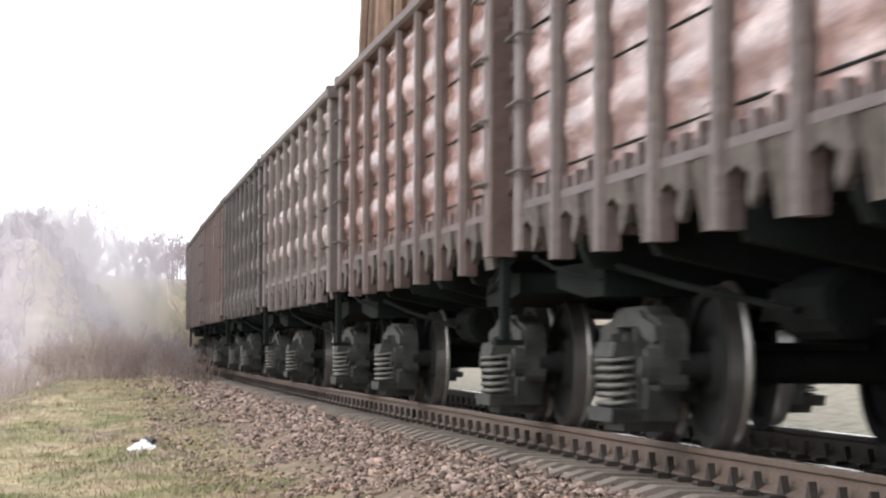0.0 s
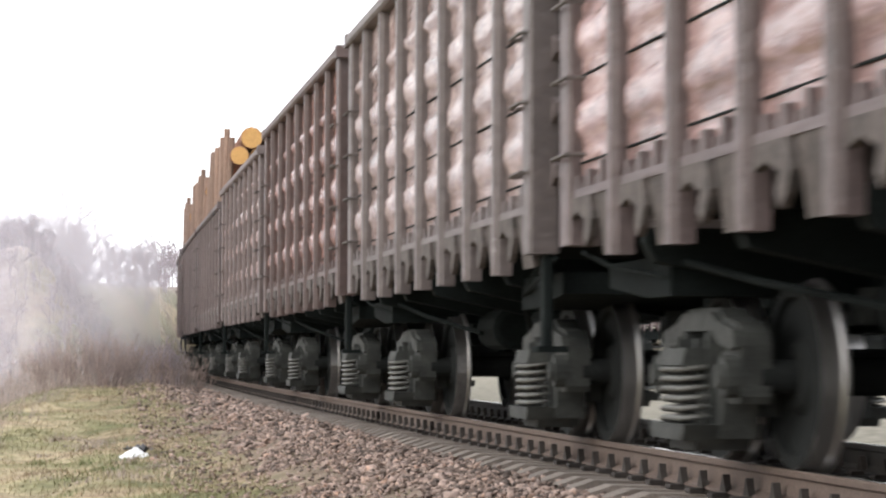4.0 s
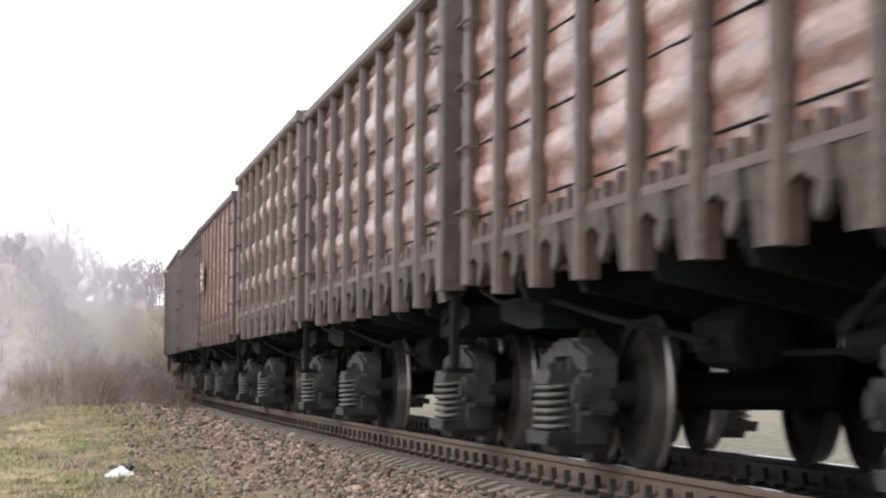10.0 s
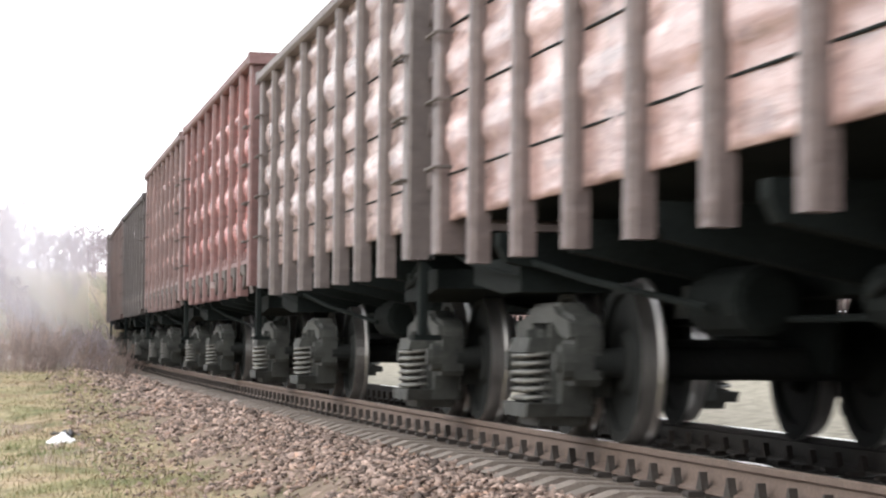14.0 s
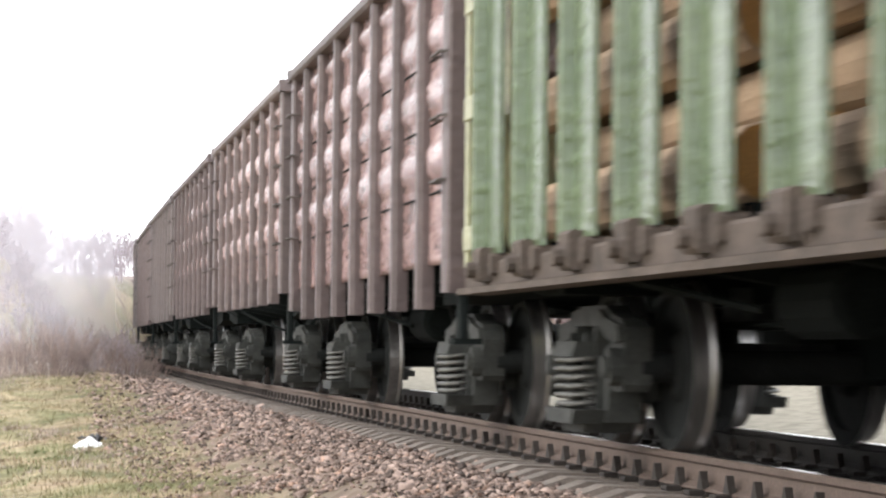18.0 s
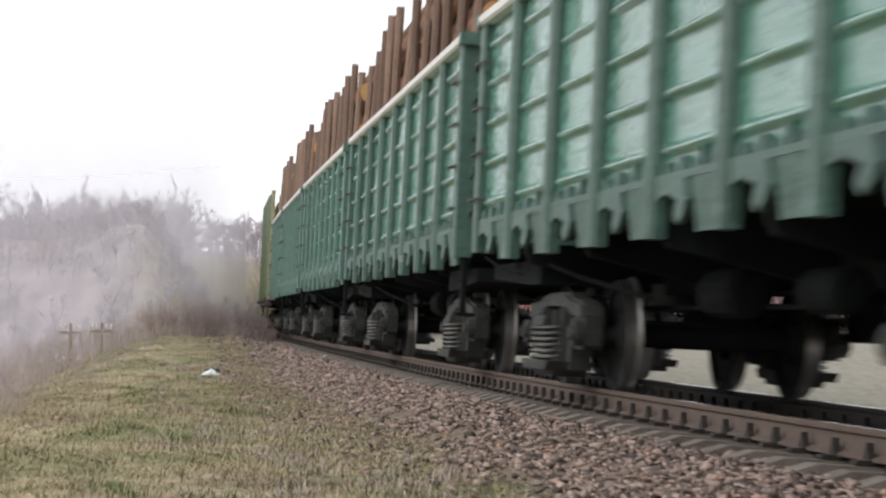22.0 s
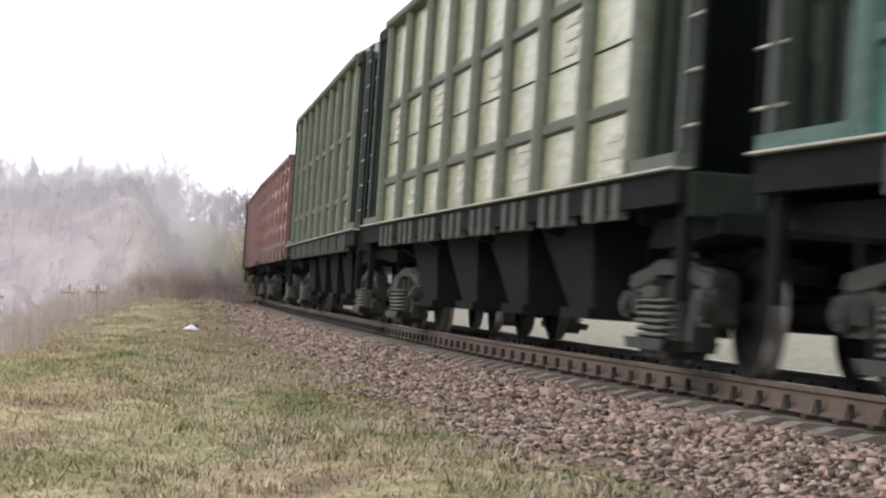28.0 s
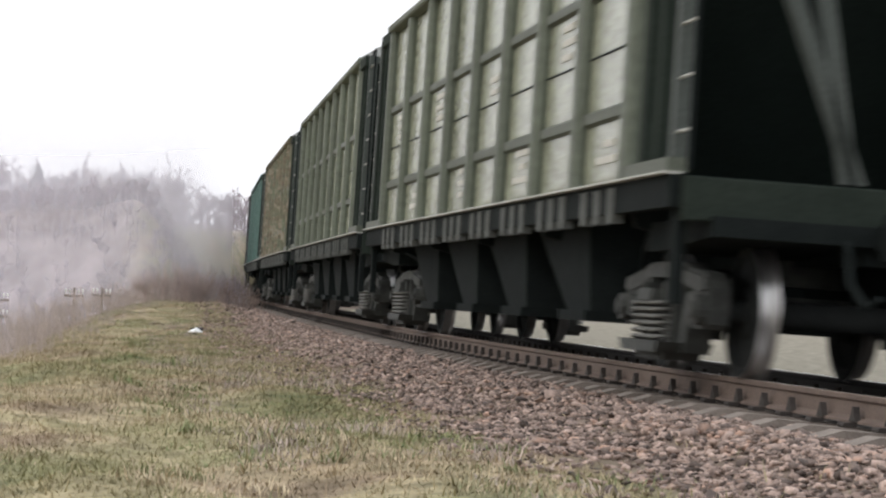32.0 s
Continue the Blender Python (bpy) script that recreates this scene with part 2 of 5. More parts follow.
def box(bm, x0, x1, y0, y1, z0, z1, c=0.0):
    """A box; c chamfers its four upright or long edges."""
    if c <= 0:
        v = [bm.verts.new(p) for p in ((x0, y0, z0), (x1, y0, z0), (x1, y1, z0), (x0, y1, z0), (x0, y0, z1), (x1, y0, z1), (x1, y1, z1), (x0, y1, z1))]
        for f in ((0, 3, 2, 1), (4, 5, 6, 7), (0, 1, 5, 4), (1, 2, 6, 5), (2, 3, 7, 6), (3, 0, 4, 7)):
            bm.faces.new([v[i] for i in f])
        return
    d = (x1 - x0, y1 - y0, z1 - z0)
    k = d.index(max(d))
    lo, hi = [(x0, x1), (y0, y1), (z0, z1)][k]
    (p0, p1), (q0, q1) = [r for i, r in enumerate(((x0, x1), (y0, y1), (z0, z1))) if i != k]
    prism(bm, [(p0 + c, q0), (p1 - c, q0), (p1, q0 + c), (p1, q1 - c), (p1 - c, q1), (p0 + c, q1), (p0, q1 - c), (p0, q0 + c)], "xyz"[k], lo, hi)


def prism(bm, outline, axis, lo, hi):
    """An outline of (p, q) pushed along an axis; (p, q) are the other two axes in order."""
    k = "xyz".index(axis)

    def at(p, q, w):
        r = [p, q]
        r.insert(k, w)
        return r
    a = [bm.verts.new(at(p, q, lo)) for p, q in outline]
    b = [bm.verts.new(at(p, q, hi)) for p, q in outline]
    n = len(a)
    for i in range(n):
        bm.faces.new((a[i], a[(i + 1) % n], b[(i + 1) % n], b[i]))
    bm.faces.new(a[::-1])
    bm.faces.new(b)


def lathe(bm, profile, axis_origin=(0, 0, 0), axis="x", n=28, closed=False):
    """Turns (along, radius) pairs round an axis."""
    ox, oy, oz = axis_origin
    rings = []
    for w, r in profile:
        ring = []
        for i in range(n):
            t = 2 * math.pi * i / n
            c, s = r * math.cos(t), r * math.sin(t)
            p = {"x": (ox + w, oy + c, oz + s), "y": (ox + c, oy + w, oz + s), "z": (ox + c, oy + s, oz + w)}[axis]
            ring.append(bm.verts.new(p))
        rings.append(ring)
    pairs = list(zip(rings, rings[1:]))
    if closed:
        pairs.append((rings[-1], rings[0]))
    for a, b in pairs:
        for i in range(n):
            bm.faces.new((a[i], a[(i + 1) % n], b[(i + 1) % n], b[i]))
    if not closed:
        bm.faces.new(rings[0][::-1])
        bm.faces.new(rings[-1])


def tube(bm, pts, r, n=6):
    """A round rod through the points."""
    pts = [Vector(p) for p in pts]
    rings = []
    for i, p in enumerate(pts):
        d = (pts[min(i + 1, len(pts) - 1)] - pts[max(i - 1, 0)]).normalized()
        s = d.cross(Vector((0.31, 0.17, 0.93))).normalized()
        t = d.cross(s)
        rings.append([bm.verts.new(p + r * (math.cos(2 * math.pi * k / n) * s + math.sin(2 * math.pi * k / n) * t)) for k in range(n)])
    for a, b in zip(rings, rings[1:]):
        for i in range(n):
            bm.faces.new((a[i], a[(i + 1) % n], b[(i + 1) % n], b[i]))
    bm.faces.new(rings[0][::-1])
    bm.faces.new(rings[-1])


def raw_mesh(name, verts, faces, material, label, category, kind, smooth=False):
    """One joined mesh from number arrays: verts (n, 3), faces (m, 3)."""
    me = bpy.data.meshes.new(name)
    me.vertices.add(len(verts))
    me.vertices.foreach_set("co", np.asarray(verts, dtype=np.float32).ravel())
    k = faces.shape[1]
    me.loops.add(faces.size)
    me.loops.foreach_set("vertex_index", np.asarray(faces, dtype=np.int32).ravel())
    me.polygons.add(len(faces))
    me.polygons.foreach_set("loop_start", np.arange(len(faces), dtype=np.int32) * k)
    me.polygons.foreach_set("loop_total", np.full(len(faces), k, dtype=np.int32))
    if smooth:
        me.polygons.foreach_set("use_smooth", np.ones(len(faces), dtype=bool))
    me.update(calc_edges=True)
    me.validate()
    me.materials.append(material)
    return tagged(new(name, me), label, category, "", kind)


# ---- ground ----
def near_line(px, py):
    """For points: metres along the line and to its grass side."""
    u, a = np.empty(len(px)), np.empty(len(px))
    sel = slice(None, None, 4)
    cx, cy, cu = LX[sel], LY[sel], LU[sel]
    ch = np.array([heading(v) for v in cu])
    for i in range(0, len(px), 4000):
        dx, dy = px[i:i + 4000, None] - cx, py[i:i + 4000, None] - cy
        k = np.argmin(dx * dx + dy * dy, axis=1)
        r = np.arange(len(k))
        ddx, ddy, h = dx[r, k], dy[r, k], ch[k]
        u[i:i + 4000] = cu[k] + ddx * np.sin(h) + ddy * np.cos(h)
        a[i:i + 4000] = -ddx * np.cos(h) + ddy * np.sin(h)
    return u, a


def step(x, lo, hi):
    t = np.clip((x - lo) / (hi - lo), 0, 1)
    return t * t * (3 - 2 * t)


def ground_height(u, a, px, py):
    """Ballast bed, a nearly level grass shelf, then a slope down to a valley; beyond it a wooded rise."""
    bed = -0.275 + (a - 0.76) * CANT * (np.abs(a) < 2.2)
    shelf = -0.36 - 0.2 * step(u, 22, 46) + 0.52 * step(u, 51, 78)
    far = -0.55 + 0 * u
    z = np.where(a > 0, bed + (shelf - bed) * step(a, 1.7, 2.8), bed + (far - bed) * step(-a, 1.9, 3.6))
    edge = 5.7 - 0.4 * step(u, 45, 66) - 1.3 * step(u, 62, 84)
    z = z - (2.6 * step(a, edge, edge + 6.5) + 3.6 * step(a, edge + 3, edge + 26)) * (a > 0)
    hump = 0.06 * np.sin(px * 1.7 + 0.6 * py) * np.sin(py * 0.55 + 1.0) + 0.05 * np.sin(px * 4.1 + 1.3) * np.sin(py * 1.3)
    z = z + hump * step(a, 3.0, 4.5)
    z = z + 0.55 * step(-a, 6.0, 30.0)
    rise = step(py + 0.3 * px, 82, 150)
    z = z + rise * (9.3 - 0.02 * (px + 20) + 0.7 * np.sin(px * 0.06 + 1.0) + 0.6 * np.sin(px * 0.17)) * step(a, 4, 18)
    v = py + 0.35 * px
    near = step(v, 75, 85) * step(-px, 7.3, 9.5) * step(a, 3.0, 6.0)
    crest = 3.6 + 0.3 * np.sin(px * 0.5) + 0.035 * (px + 12)
    return np.where(crest > z, z + (crest - z) * near, z)



def axis_steps(stops):
    out = [stops[0][0]]
    for lo, hi, d in stops:
        n = max(1, int(round((hi - lo) / d)))
        out += [lo + (hi - lo) * (i + 1) / n for i in range(n)]
    return np.array(out)


def ground_material():
    m = bpy.data.materials.new("dry_grass_and_earth")
    m.use_nodes = True
    n, l = m.node_tree.nodes, m.node_tree.links
    b = n["Principled BSDF"]
    b.inputs["Roughness"].default_value = 0.95
    b.inputs["Specular IOR Level"].default_value = 0.2
    tc = n.new("ShaderNodeTexCoord")

    def noise_at(scale, detail=5.0):
        t = n.new("ShaderNodeTexNoise")
        t.inputs["Scale"].default_value, t.inputs["Detail"].default_value = scale, detail
        l.new(tc.outputs["Object"], t.inputs["Vector"])
        return t

    def ramp(src, stops):
        r = n.new("ShaderNodeValToRGB")
        while len(r.color_ramp.elements) < len(stops):
            r.color_ramp.elements.new(0.5)
        for e, (p, c) in zip(r.color_ramp.elements, stops):
            e.position, e.color = p, (*c, 1)
        l.new(src, r.inputs[0])
        return r.outputs[0]

    def mix(f, a, bb, mode="MIX"):
        x = n.new("ShaderNodeMix")
        x.data_type, x.blend_type = "RGBA", mode
        if isinstance(f, float):
            x.inputs[0].default_value = f
        else:
            l.new(f, x.inputs[0])
        l.new(a, x.inputs[6])
        l.new(bb, x.inputs[7])
        return x.outputs[2]
    grass = ramp(noise_at(0.6, 7).outputs["Fac"], [(0.34, (0.2, 0.2, 0.11)), (0.44, (0.27, 0.25, 0.15)), (0.55, (0.37, 0.315, 0.215)), (0.66, (0.25, 0.195, 0.145))])
    grain = mix(1.0, ramp(noise_at(11.0, 9).outputs["Fac"], [(0.32, (0.68, 0.66, 0.62)), (0.68, (1.25, 1.24, 1.22))]), ramp(noise_at(2.6, 8).outputs["Fac"], [(0.36, (0.74, 0.75, 0.7)), (0.62, (1.22, 1.2, 1.18))]), "MULTIPLY")
    grass = mix(1.0, grass, grain, "MULTIPLY")
    vg = n.new("ShaderNodeAttribute")
    vg.attribute_name = "verge"
    weeds = ramp(noise_at(1.1, 6).outputs["Fac"], [(0.38, (0.1, 0.12, 0.055)), (0.5, (0.19, 0.16, 0.105)), (0.6, (0.27, 0.205, 0.145))])
    grass = mix(vg.outputs["Fac"], grass, mix(1.0, weeds, grain, "MULTIPLY"))
    earth = ramp(noise_at(3.0, 8).outputs["Fac"], [(0.35, (0.1, 0.072, 0.055)), (0.65, (0.22, 0.17, 0.135))])
    at = n.new("ShaderNodeAttribute")
    at.attribute_name = "bed"
    col = mix(at.outputs["Fac"], grass, earth)
    # pale stony bank beyond the track; train's shade and oil painted between the rails
    bank = ramp(noise_at(5.0, 9).outputs["Fac"], [(0.34, (0.16, 0.145, 0.11)), (0.5, (0.23, 0.21, 0.165)), (0.66, (0.3, 0.275, 0.22))])
    pale = n.new("ShaderNodeAttribute")
    pale.attribute_name = "bank"
    col = mix(pale.outputs["Fac"], col, bank)
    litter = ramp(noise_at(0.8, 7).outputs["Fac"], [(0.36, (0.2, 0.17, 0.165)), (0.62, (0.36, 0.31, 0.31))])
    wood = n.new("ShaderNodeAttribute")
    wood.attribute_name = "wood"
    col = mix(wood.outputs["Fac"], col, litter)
    shaded_oily = ramp(noise_at(6.0, 6).outputs["Fac"], [(0.35, (0.014, 0.013, 0.012)), (0.65, (0.04, 0.036, 0.032))])
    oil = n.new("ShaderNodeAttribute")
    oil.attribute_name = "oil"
    col = mix(oil.outputs["Fac"], col, shaded_oily)
    l.new(col, b.inputs["Base Color"])
    bp = n.new("ShaderNodeBump")
    bp.inputs["Strength"].default_value, bp.inputs["Distance"].default_value = 0.4, 0.03
    l.new(noise_at(22.0, 8).outputs["Fac"], bp.inputs["Height"])
    l.new(bp.outputs[0], b.inputs["Normal"])
    return m


def build_ground():
    xs = axis_steps([(-2500, -300, 220), (-300, -60, 16), (-60, -14, 1.6), (-14, 6, 0.2), (6, 16, 1.0), (16, 80, 8), (80, 500, 60), (500, 2500, 250)])
    ys = axis_steps([(-2500, -800, 240), (-800, -40, 40), (-40, 6, 2.0), (6, 80, 0.3), (80, 200, 1.8), (200, 800, 30), (800, 3000, 240)])
    gx, gy = np.meshgrid(xs, ys)
    px, py = gx.ravel(), gy.ravel()
    u, a = near_line(px, py)
    z = ground_height(u, a, px, py)
    nx, ny = len(xs), len(ys)
    i = np.arange(nx * ny).reshape(ny, nx)
    f = np.stack([i[:-1, :-1], i[:-1, 1:], i[1:, 1:], i[1:, :-1]], -1).reshape(-1, 4)
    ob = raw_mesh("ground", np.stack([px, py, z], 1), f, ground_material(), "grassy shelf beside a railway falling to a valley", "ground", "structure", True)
    at = ob.data.attributes.new("bed", "FLOAT", "POINT")
    w = np.where(a > 0, 1 - step(a, 2.1 + 0.4 * (1 - step(u, 16, 30)), 2.9 + 0.4 * (1 - step(u, 16, 30))), 1 - step(-a, 2.6, 3.4))
    at.data.foreach_set("value", w.astype(np.float32))
    # last weight: bed darkened between the rails for oil and train shade
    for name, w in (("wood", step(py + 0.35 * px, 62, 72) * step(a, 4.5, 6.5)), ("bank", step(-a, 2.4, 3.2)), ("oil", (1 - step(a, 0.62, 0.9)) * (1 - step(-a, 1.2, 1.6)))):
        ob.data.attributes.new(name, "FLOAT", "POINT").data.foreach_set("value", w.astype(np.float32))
    vg = ob.data.attributes.new("verge", "FLOAT", "POINT")
    patch = 0.5 + 0.5 * np.sin(px * 0.9 + 0.4 * py) * np.sin(py * 0.35 - 0.5 * px)
    vg.data.foreach_set("value", (np.where(a > 0, 1 - step(a, 3.0, 5.2), 0.0) * (0.55 + 0.45 * patch)).astype(np.float32))
    return ob


def ground_z(px, py):
    px, py = np.atleast_1d(np.asarray(px, float)), np.atleast_1d(np.asarray(py, float))
    u, a = near_line(px, py)
    return ground_height(u, a, px, py)


# ---- rails and sleepers ----
RAIL = [(-0.075, -0.18), (0.075, -0.18), (0.075, -0.165), (0.018, -0.14), (0.012, -0.05), (0.036, -0.036), (0.037, -0.008), (0.028, 0.0), (-0.028, 0.0), (-0.037, -0.008), (-0.036, -0.036), (-0.012, -0.05), (-0.018, -0.14), (-0.075, -0.165)]


def build_rail(side):
    us = np.concatenate([np.arange(-700, -20, 10.0), np.arange(-20, 130, 1.0), np.arange(130, 800, 6.0)])
    bm = bmesh.new()
    rings = []
    for u in us:
        rings.append([bm.verts.new(on_track(u, side * 0.797 + p, q)) for p, q in RAIL])
    k = len(RAIL)
    for r0, r1 in zip(rings, rings[1:]):
        for j in range(k):
            f = bm.faces.new((r0[j], r0[(j + 1) % k], r1[(j + 1) % k], r1[j]))
            f.material_index = 1 if j == 7 else 0
    ob = link_mesh("rail", bm, M["rail_side"] if side > 0 else M["rail_shaded"])
    ob.data.materials.append(M["rail_top"])
    return tagged(ob, "brown rusty rail with a polished running top" if side > 0 else "dirty dark rail with train shade in its colour and a polished running top", "rail", "rails of the track", "structure")


def build_track():
    build_rail(1)
    build_rail(-1)
    bm = bmesh.new()
    prism(bm, [(-1.35, -0.38), (1.35, -0.38), (1.35, -0.25), (1.2, -0.2), (0.5, -0.22), (-0.5, -0.22), (-1.2, -0.2), (-1.35, -0.25)], "y", -0.105, 0.105)
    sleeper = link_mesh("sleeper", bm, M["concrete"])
    tagged(sleeper, "grey concrete sleeper half sunk in ballast", "sleeper", "sleepers under the rails")
    tree = M["concrete"].node_tree
    n, l = tree.nodes, tree.links
    tc, sp = n.new("ShaderNodeTexCoord"), n.new("ShaderNodeSeparateXYZ")
    l.new(tc.outputs["Object"], sp.inputs[0])
    # colour darkens past the near rail, for oil and the train's shade
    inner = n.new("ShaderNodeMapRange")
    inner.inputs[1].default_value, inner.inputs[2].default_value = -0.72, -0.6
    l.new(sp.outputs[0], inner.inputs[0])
    shade_mix = n.new("ShaderNodeMix")
    shade_mix.data_type = "RGBA"
    shade_mix.inputs[7].default_value = (0.022, 0.02, 0.018, 1)
    l.new(inner.outputs[0], shade_mix.inputs[0])
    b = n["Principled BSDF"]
    l.new(b.inputs["Base Color"].links[0].from_socket, shade_mix.inputs[6])
    l.new(shade_mix.outputs[2], b.inputs["Base Color"])
    for side in (1, -1):
        for s in (-1, 1):
            bm = bmesh.new()
            x = -side * 0.797 + s * 0.12
            box(bm, x - 0.045, x + 0.045, -0.055, 0.055, -0.205, -0.175, 0.008)
            prism(bm, [(-0.06, -0.17), (0.06, -0.17), (0.028, -0.12), (0.012, -0.075), (-0.012, -0.075), (-0.028, -0.12)], "x", x - s * 0.05 - 0.02, x - s * 0.05 + 0.02)
            part("rail_fastener", bm, M["clip"], sleeper)
    u = 6.0
    first = True
    gap = 0.6
    while u < 106:
        p = on_track(u, 0, 0)
        m = pose(p.x, p.y, p.z, 0, math.degrees(CANT) + random.uniform(-0.2, 0.2), -math.degrees(heading(u)) + random.uniform(-0.8, 0.8))
        if first:
            sleeper.matrix_basis = m
            first = False
        else:
            copy_thing(sleeper, m)
        u += gap - 0.145 * min(max((u - 25.0) / 8.0, 0.0), 1.0)


def lumps():
    """A few rough stone shapes."""
    out = []
    for s in range(9):
        bm = bmesh.new()
        rng = np.random.RandomState(40 + s)
        for _ in range(8):
            p = rng.normal(0, 1, 3)
            bm.verts.new(p / np.linalg.norm(p) * rng.uniform(0.8, 1.1) * np.array([1.35, 0.95, 0.6]))
        bmesh.ops.convex_hull(bm, input=bm.verts[:])
        bmesh.ops.triangulate(bm, faces=bm.faces[:])
        bm.verts.index_update()
        v = np.array([p.co for p in bm.verts])
        f = np.array([[w.index for w in q.verts] for q in bm.faces])
        bm.free()
        out.append((v, f))
    return out


def build_ballast():
    rng = np.random.RandomState(7)
    shapes = lumps()
    vs, fs, base = [], [], 0
    # (from, to along; how many a square metre; size)
    for lo, hi, dens, size in ((8, 24, 720, 0.025), (24, 36, 560, 0.026), (36, 50, 560, 0.025), (50, 64, 330, 0.032), (64, 85, 150, 0.044)):
        n = int((hi - lo) * 3.0 * dens)
        u = rng.uniform(lo, hi, n)
        a = 0.9 + 2.6 * rng.uniform(0, 1, n)
        keep = (a < 2.4 + 0.55 * (1 - step(u, 18, 30)) + 0.25 * np.sin(u * 1.3) + 0.15 * np.sin(u * 3.1)) | (rng.uniform(0, 1, n) < 0.12)
        u, a = u[keep], a[keep]
        x, y = np.interp(u, LU, LX), np.interp(u, LU, LY)
        h = np.array([heading(v) for v in u])
        px, py = x - a * np.cos(h), y + a * np.sin(h)
        z = ground_height(u, a, px, py) + rng.uniform(-0.015, 0.028, len(u))
        s = size * rng.lognormal(0, 0.34, len(u))
        ang, tilt = rng.uniform(0, 6.28, len(u)), rng.uniform(-0.6, 0.6, len(u))
        kind = rng.randint(0, 9, len(u))
        for k, (v, f) in enumerate(shapes):
            w = np.where(kind == k)[0]
            if not len(w):
                continue
            ca, sa, ct, st = np.cos(ang[w])[:, None], np.sin(ang[w])[:, None], np.cos(tilt[w])[:, None], np.sin(tilt[w])[:, None]
            X, Y, Z = v[:, 0][None], v[:, 1][None], v[:, 2][None]
            Y2, Z2 = Y * ct - Z * st, Y * st + Z * ct
            q = np.stack([(X * ca - Y2 * sa) * s[w, None] + px[w, None], (X * sa + Y2 * ca) * s[w, None] + py[w, None], Z2 * s[w, None] + z[w, None]], -1)
            vs.append(q.reshape(-1, 3))
            fs.append((f[None] + (np.arange(len(w)) * len(v))[:, None, None] + base).reshape(-1, 3))
            base += len(w) * len(v)
    raw_mesh("ballast", np.concatenate(vs), np.concatenate(fs), M["stone"], "brown and grey crushed stone along the rail", "ballast", "stuff")


def build_grass():
    """Blades and straws on the shelf, bent at random."""
    rng = np.random.RandomState(11)
    vs, fs, base = [], [], 0
    for lo, hi, dens, hgt in ((9, 26, 3000, 0.045), (26, 48, 1500, 0.06), (48, 84, 500, 0.08)):
        n = int((hi - lo) * 6.0 * dens)
        u = rng.uniform(lo, hi, n)
        a = 2.1 + 6.2 * rng.uniform(0, 1, n)
        clump = np.sin(u * 2.1 + a * 1.3) * np.sin(a * 2.7 - u * 0.8) + 0.6 * np.sin(u * 0.7 + 2 * a)
        keep = (0.45 * clump + rng.uniform(-1.4, 1.4, n) > -0.5) & ((a > 2.6 + 0.45 * (1 - step(u, 16, 30))) | (rng.uniform(0, 1, n) < 0.12))
        u, a = u[keep], a[keep]
        n = len(u)
        x, y = np.interp(u, LU, LX), np.interp(u, LU, LY)
        h = np.array([heading(v) for v in u])
        px, py = x - a * np.cos(h), y + a * np.sin(h)
        z = ground_height(u, a, px, py) - 0.01
        L = hgt * rng.lognormal(0, 0.45, n)
        t, lean = rng.uniform(0, 6.28, n), rng.uniform(0.5, 2.6, n)
        w = 0.003 + 0.005 * rng.uniform(0, 1, n)
        dx, dy = np.cos(t), np.sin(t)
        p0 = np.stack([px - dy * w, py + dx * w, z], 1)
        p1 = np.stack([px + dy * w, py - dx * w, z], 1)
        p2 = np.stack([px + dx * L * lean * 0.6, py + dy * L * lean * 0.6, z + L / (0.7 + lean)], 1)
        vs.append(np.stack([p0, p1, p2], 1).reshape(-1, 3))
        fs.append(np.arange(n * 3).reshape(-1, 3) + base)
        base += n * 3
    raw_mesh("grass", np.concatenate(vs), np.concatenate(fs), ground.data.materials[0], "short dry and green grass with straw", "grass", "stuff")


def build_tufts(name, seed, n, lo, hi, a_lo, a_hi, tall, material, label):
    """Scattered tufts of long bent blades."""
    rng = np.random.RandomState(seed)
    u = lo + (hi - lo) * rng.uniform(0, 1, n) ** 1.3
    a = rng.uniform(a_lo, a_hi, n)
    keep = np.sin(u * 0.9 + a * 1.7) + np.sin(a * 2.3 - u * 0.5) + rng.uniform(-1.2, 1.2, n) > -0.2
    u, a = u[keep], a[keep]
    per = 46
    uu, aa = np.repeat(u, per) + rng.normal(0, 0.09, len(u) * per), np.repeat(a, per) + rng.normal(0, 0.09, len(u) * per)
    m = len(uu)
    h = np.array([heading(v) for v in uu])
    px, py = np.interp(uu, LU, LX) - aa * np.cos(h), np.interp(uu, LU, LY) + aa * np.sin(h)
    z = ground_height(uu, aa, px, py) - 0.01
    L = np.repeat(tall * rng.lognormal(0, 0.3, len(u)), per) * rng.uniform(0.5, 1.2, m)
    t, lean = rng.uniform(0, 6.28, m), rng.uniform(0.5, 1.5, m)
    w = rng.uniform(0.002, 0.0045, m)
    dx, dy = np.cos(t), np.sin(t)
    mid = np.stack([px + dx * L * 0.4 * np.sin(lean * 0.6), py + dy * L * 0.4 * np.sin(lean * 0.6), z + L * 0.5 * np.cos(lean * 0.6)], 1)
    side = np.stack([-dy * w, dx * w, 0 * w], 1)
    foot = np.stack([px, py, z], 1)
    tip = mid + np.stack([dx * L * 0.5 * np.sin(lean), dy * L * 0.5 * np.sin(lean), L * 0.5 * np.cos(lean) - 0.1 * L], 1)
    v = np.stack([foot + side, foot - side, mid + side, mid - side, tip], 1).reshape(-1, 3)
    k = np.arange(m)[:, None] * 5
    f = np.concatenate([k + [0, 1, 3], k + [0, 3, 2], k + [2, 3, 4]])
    raw_mesh(name, v, f, material, label, "grass", "stuff")


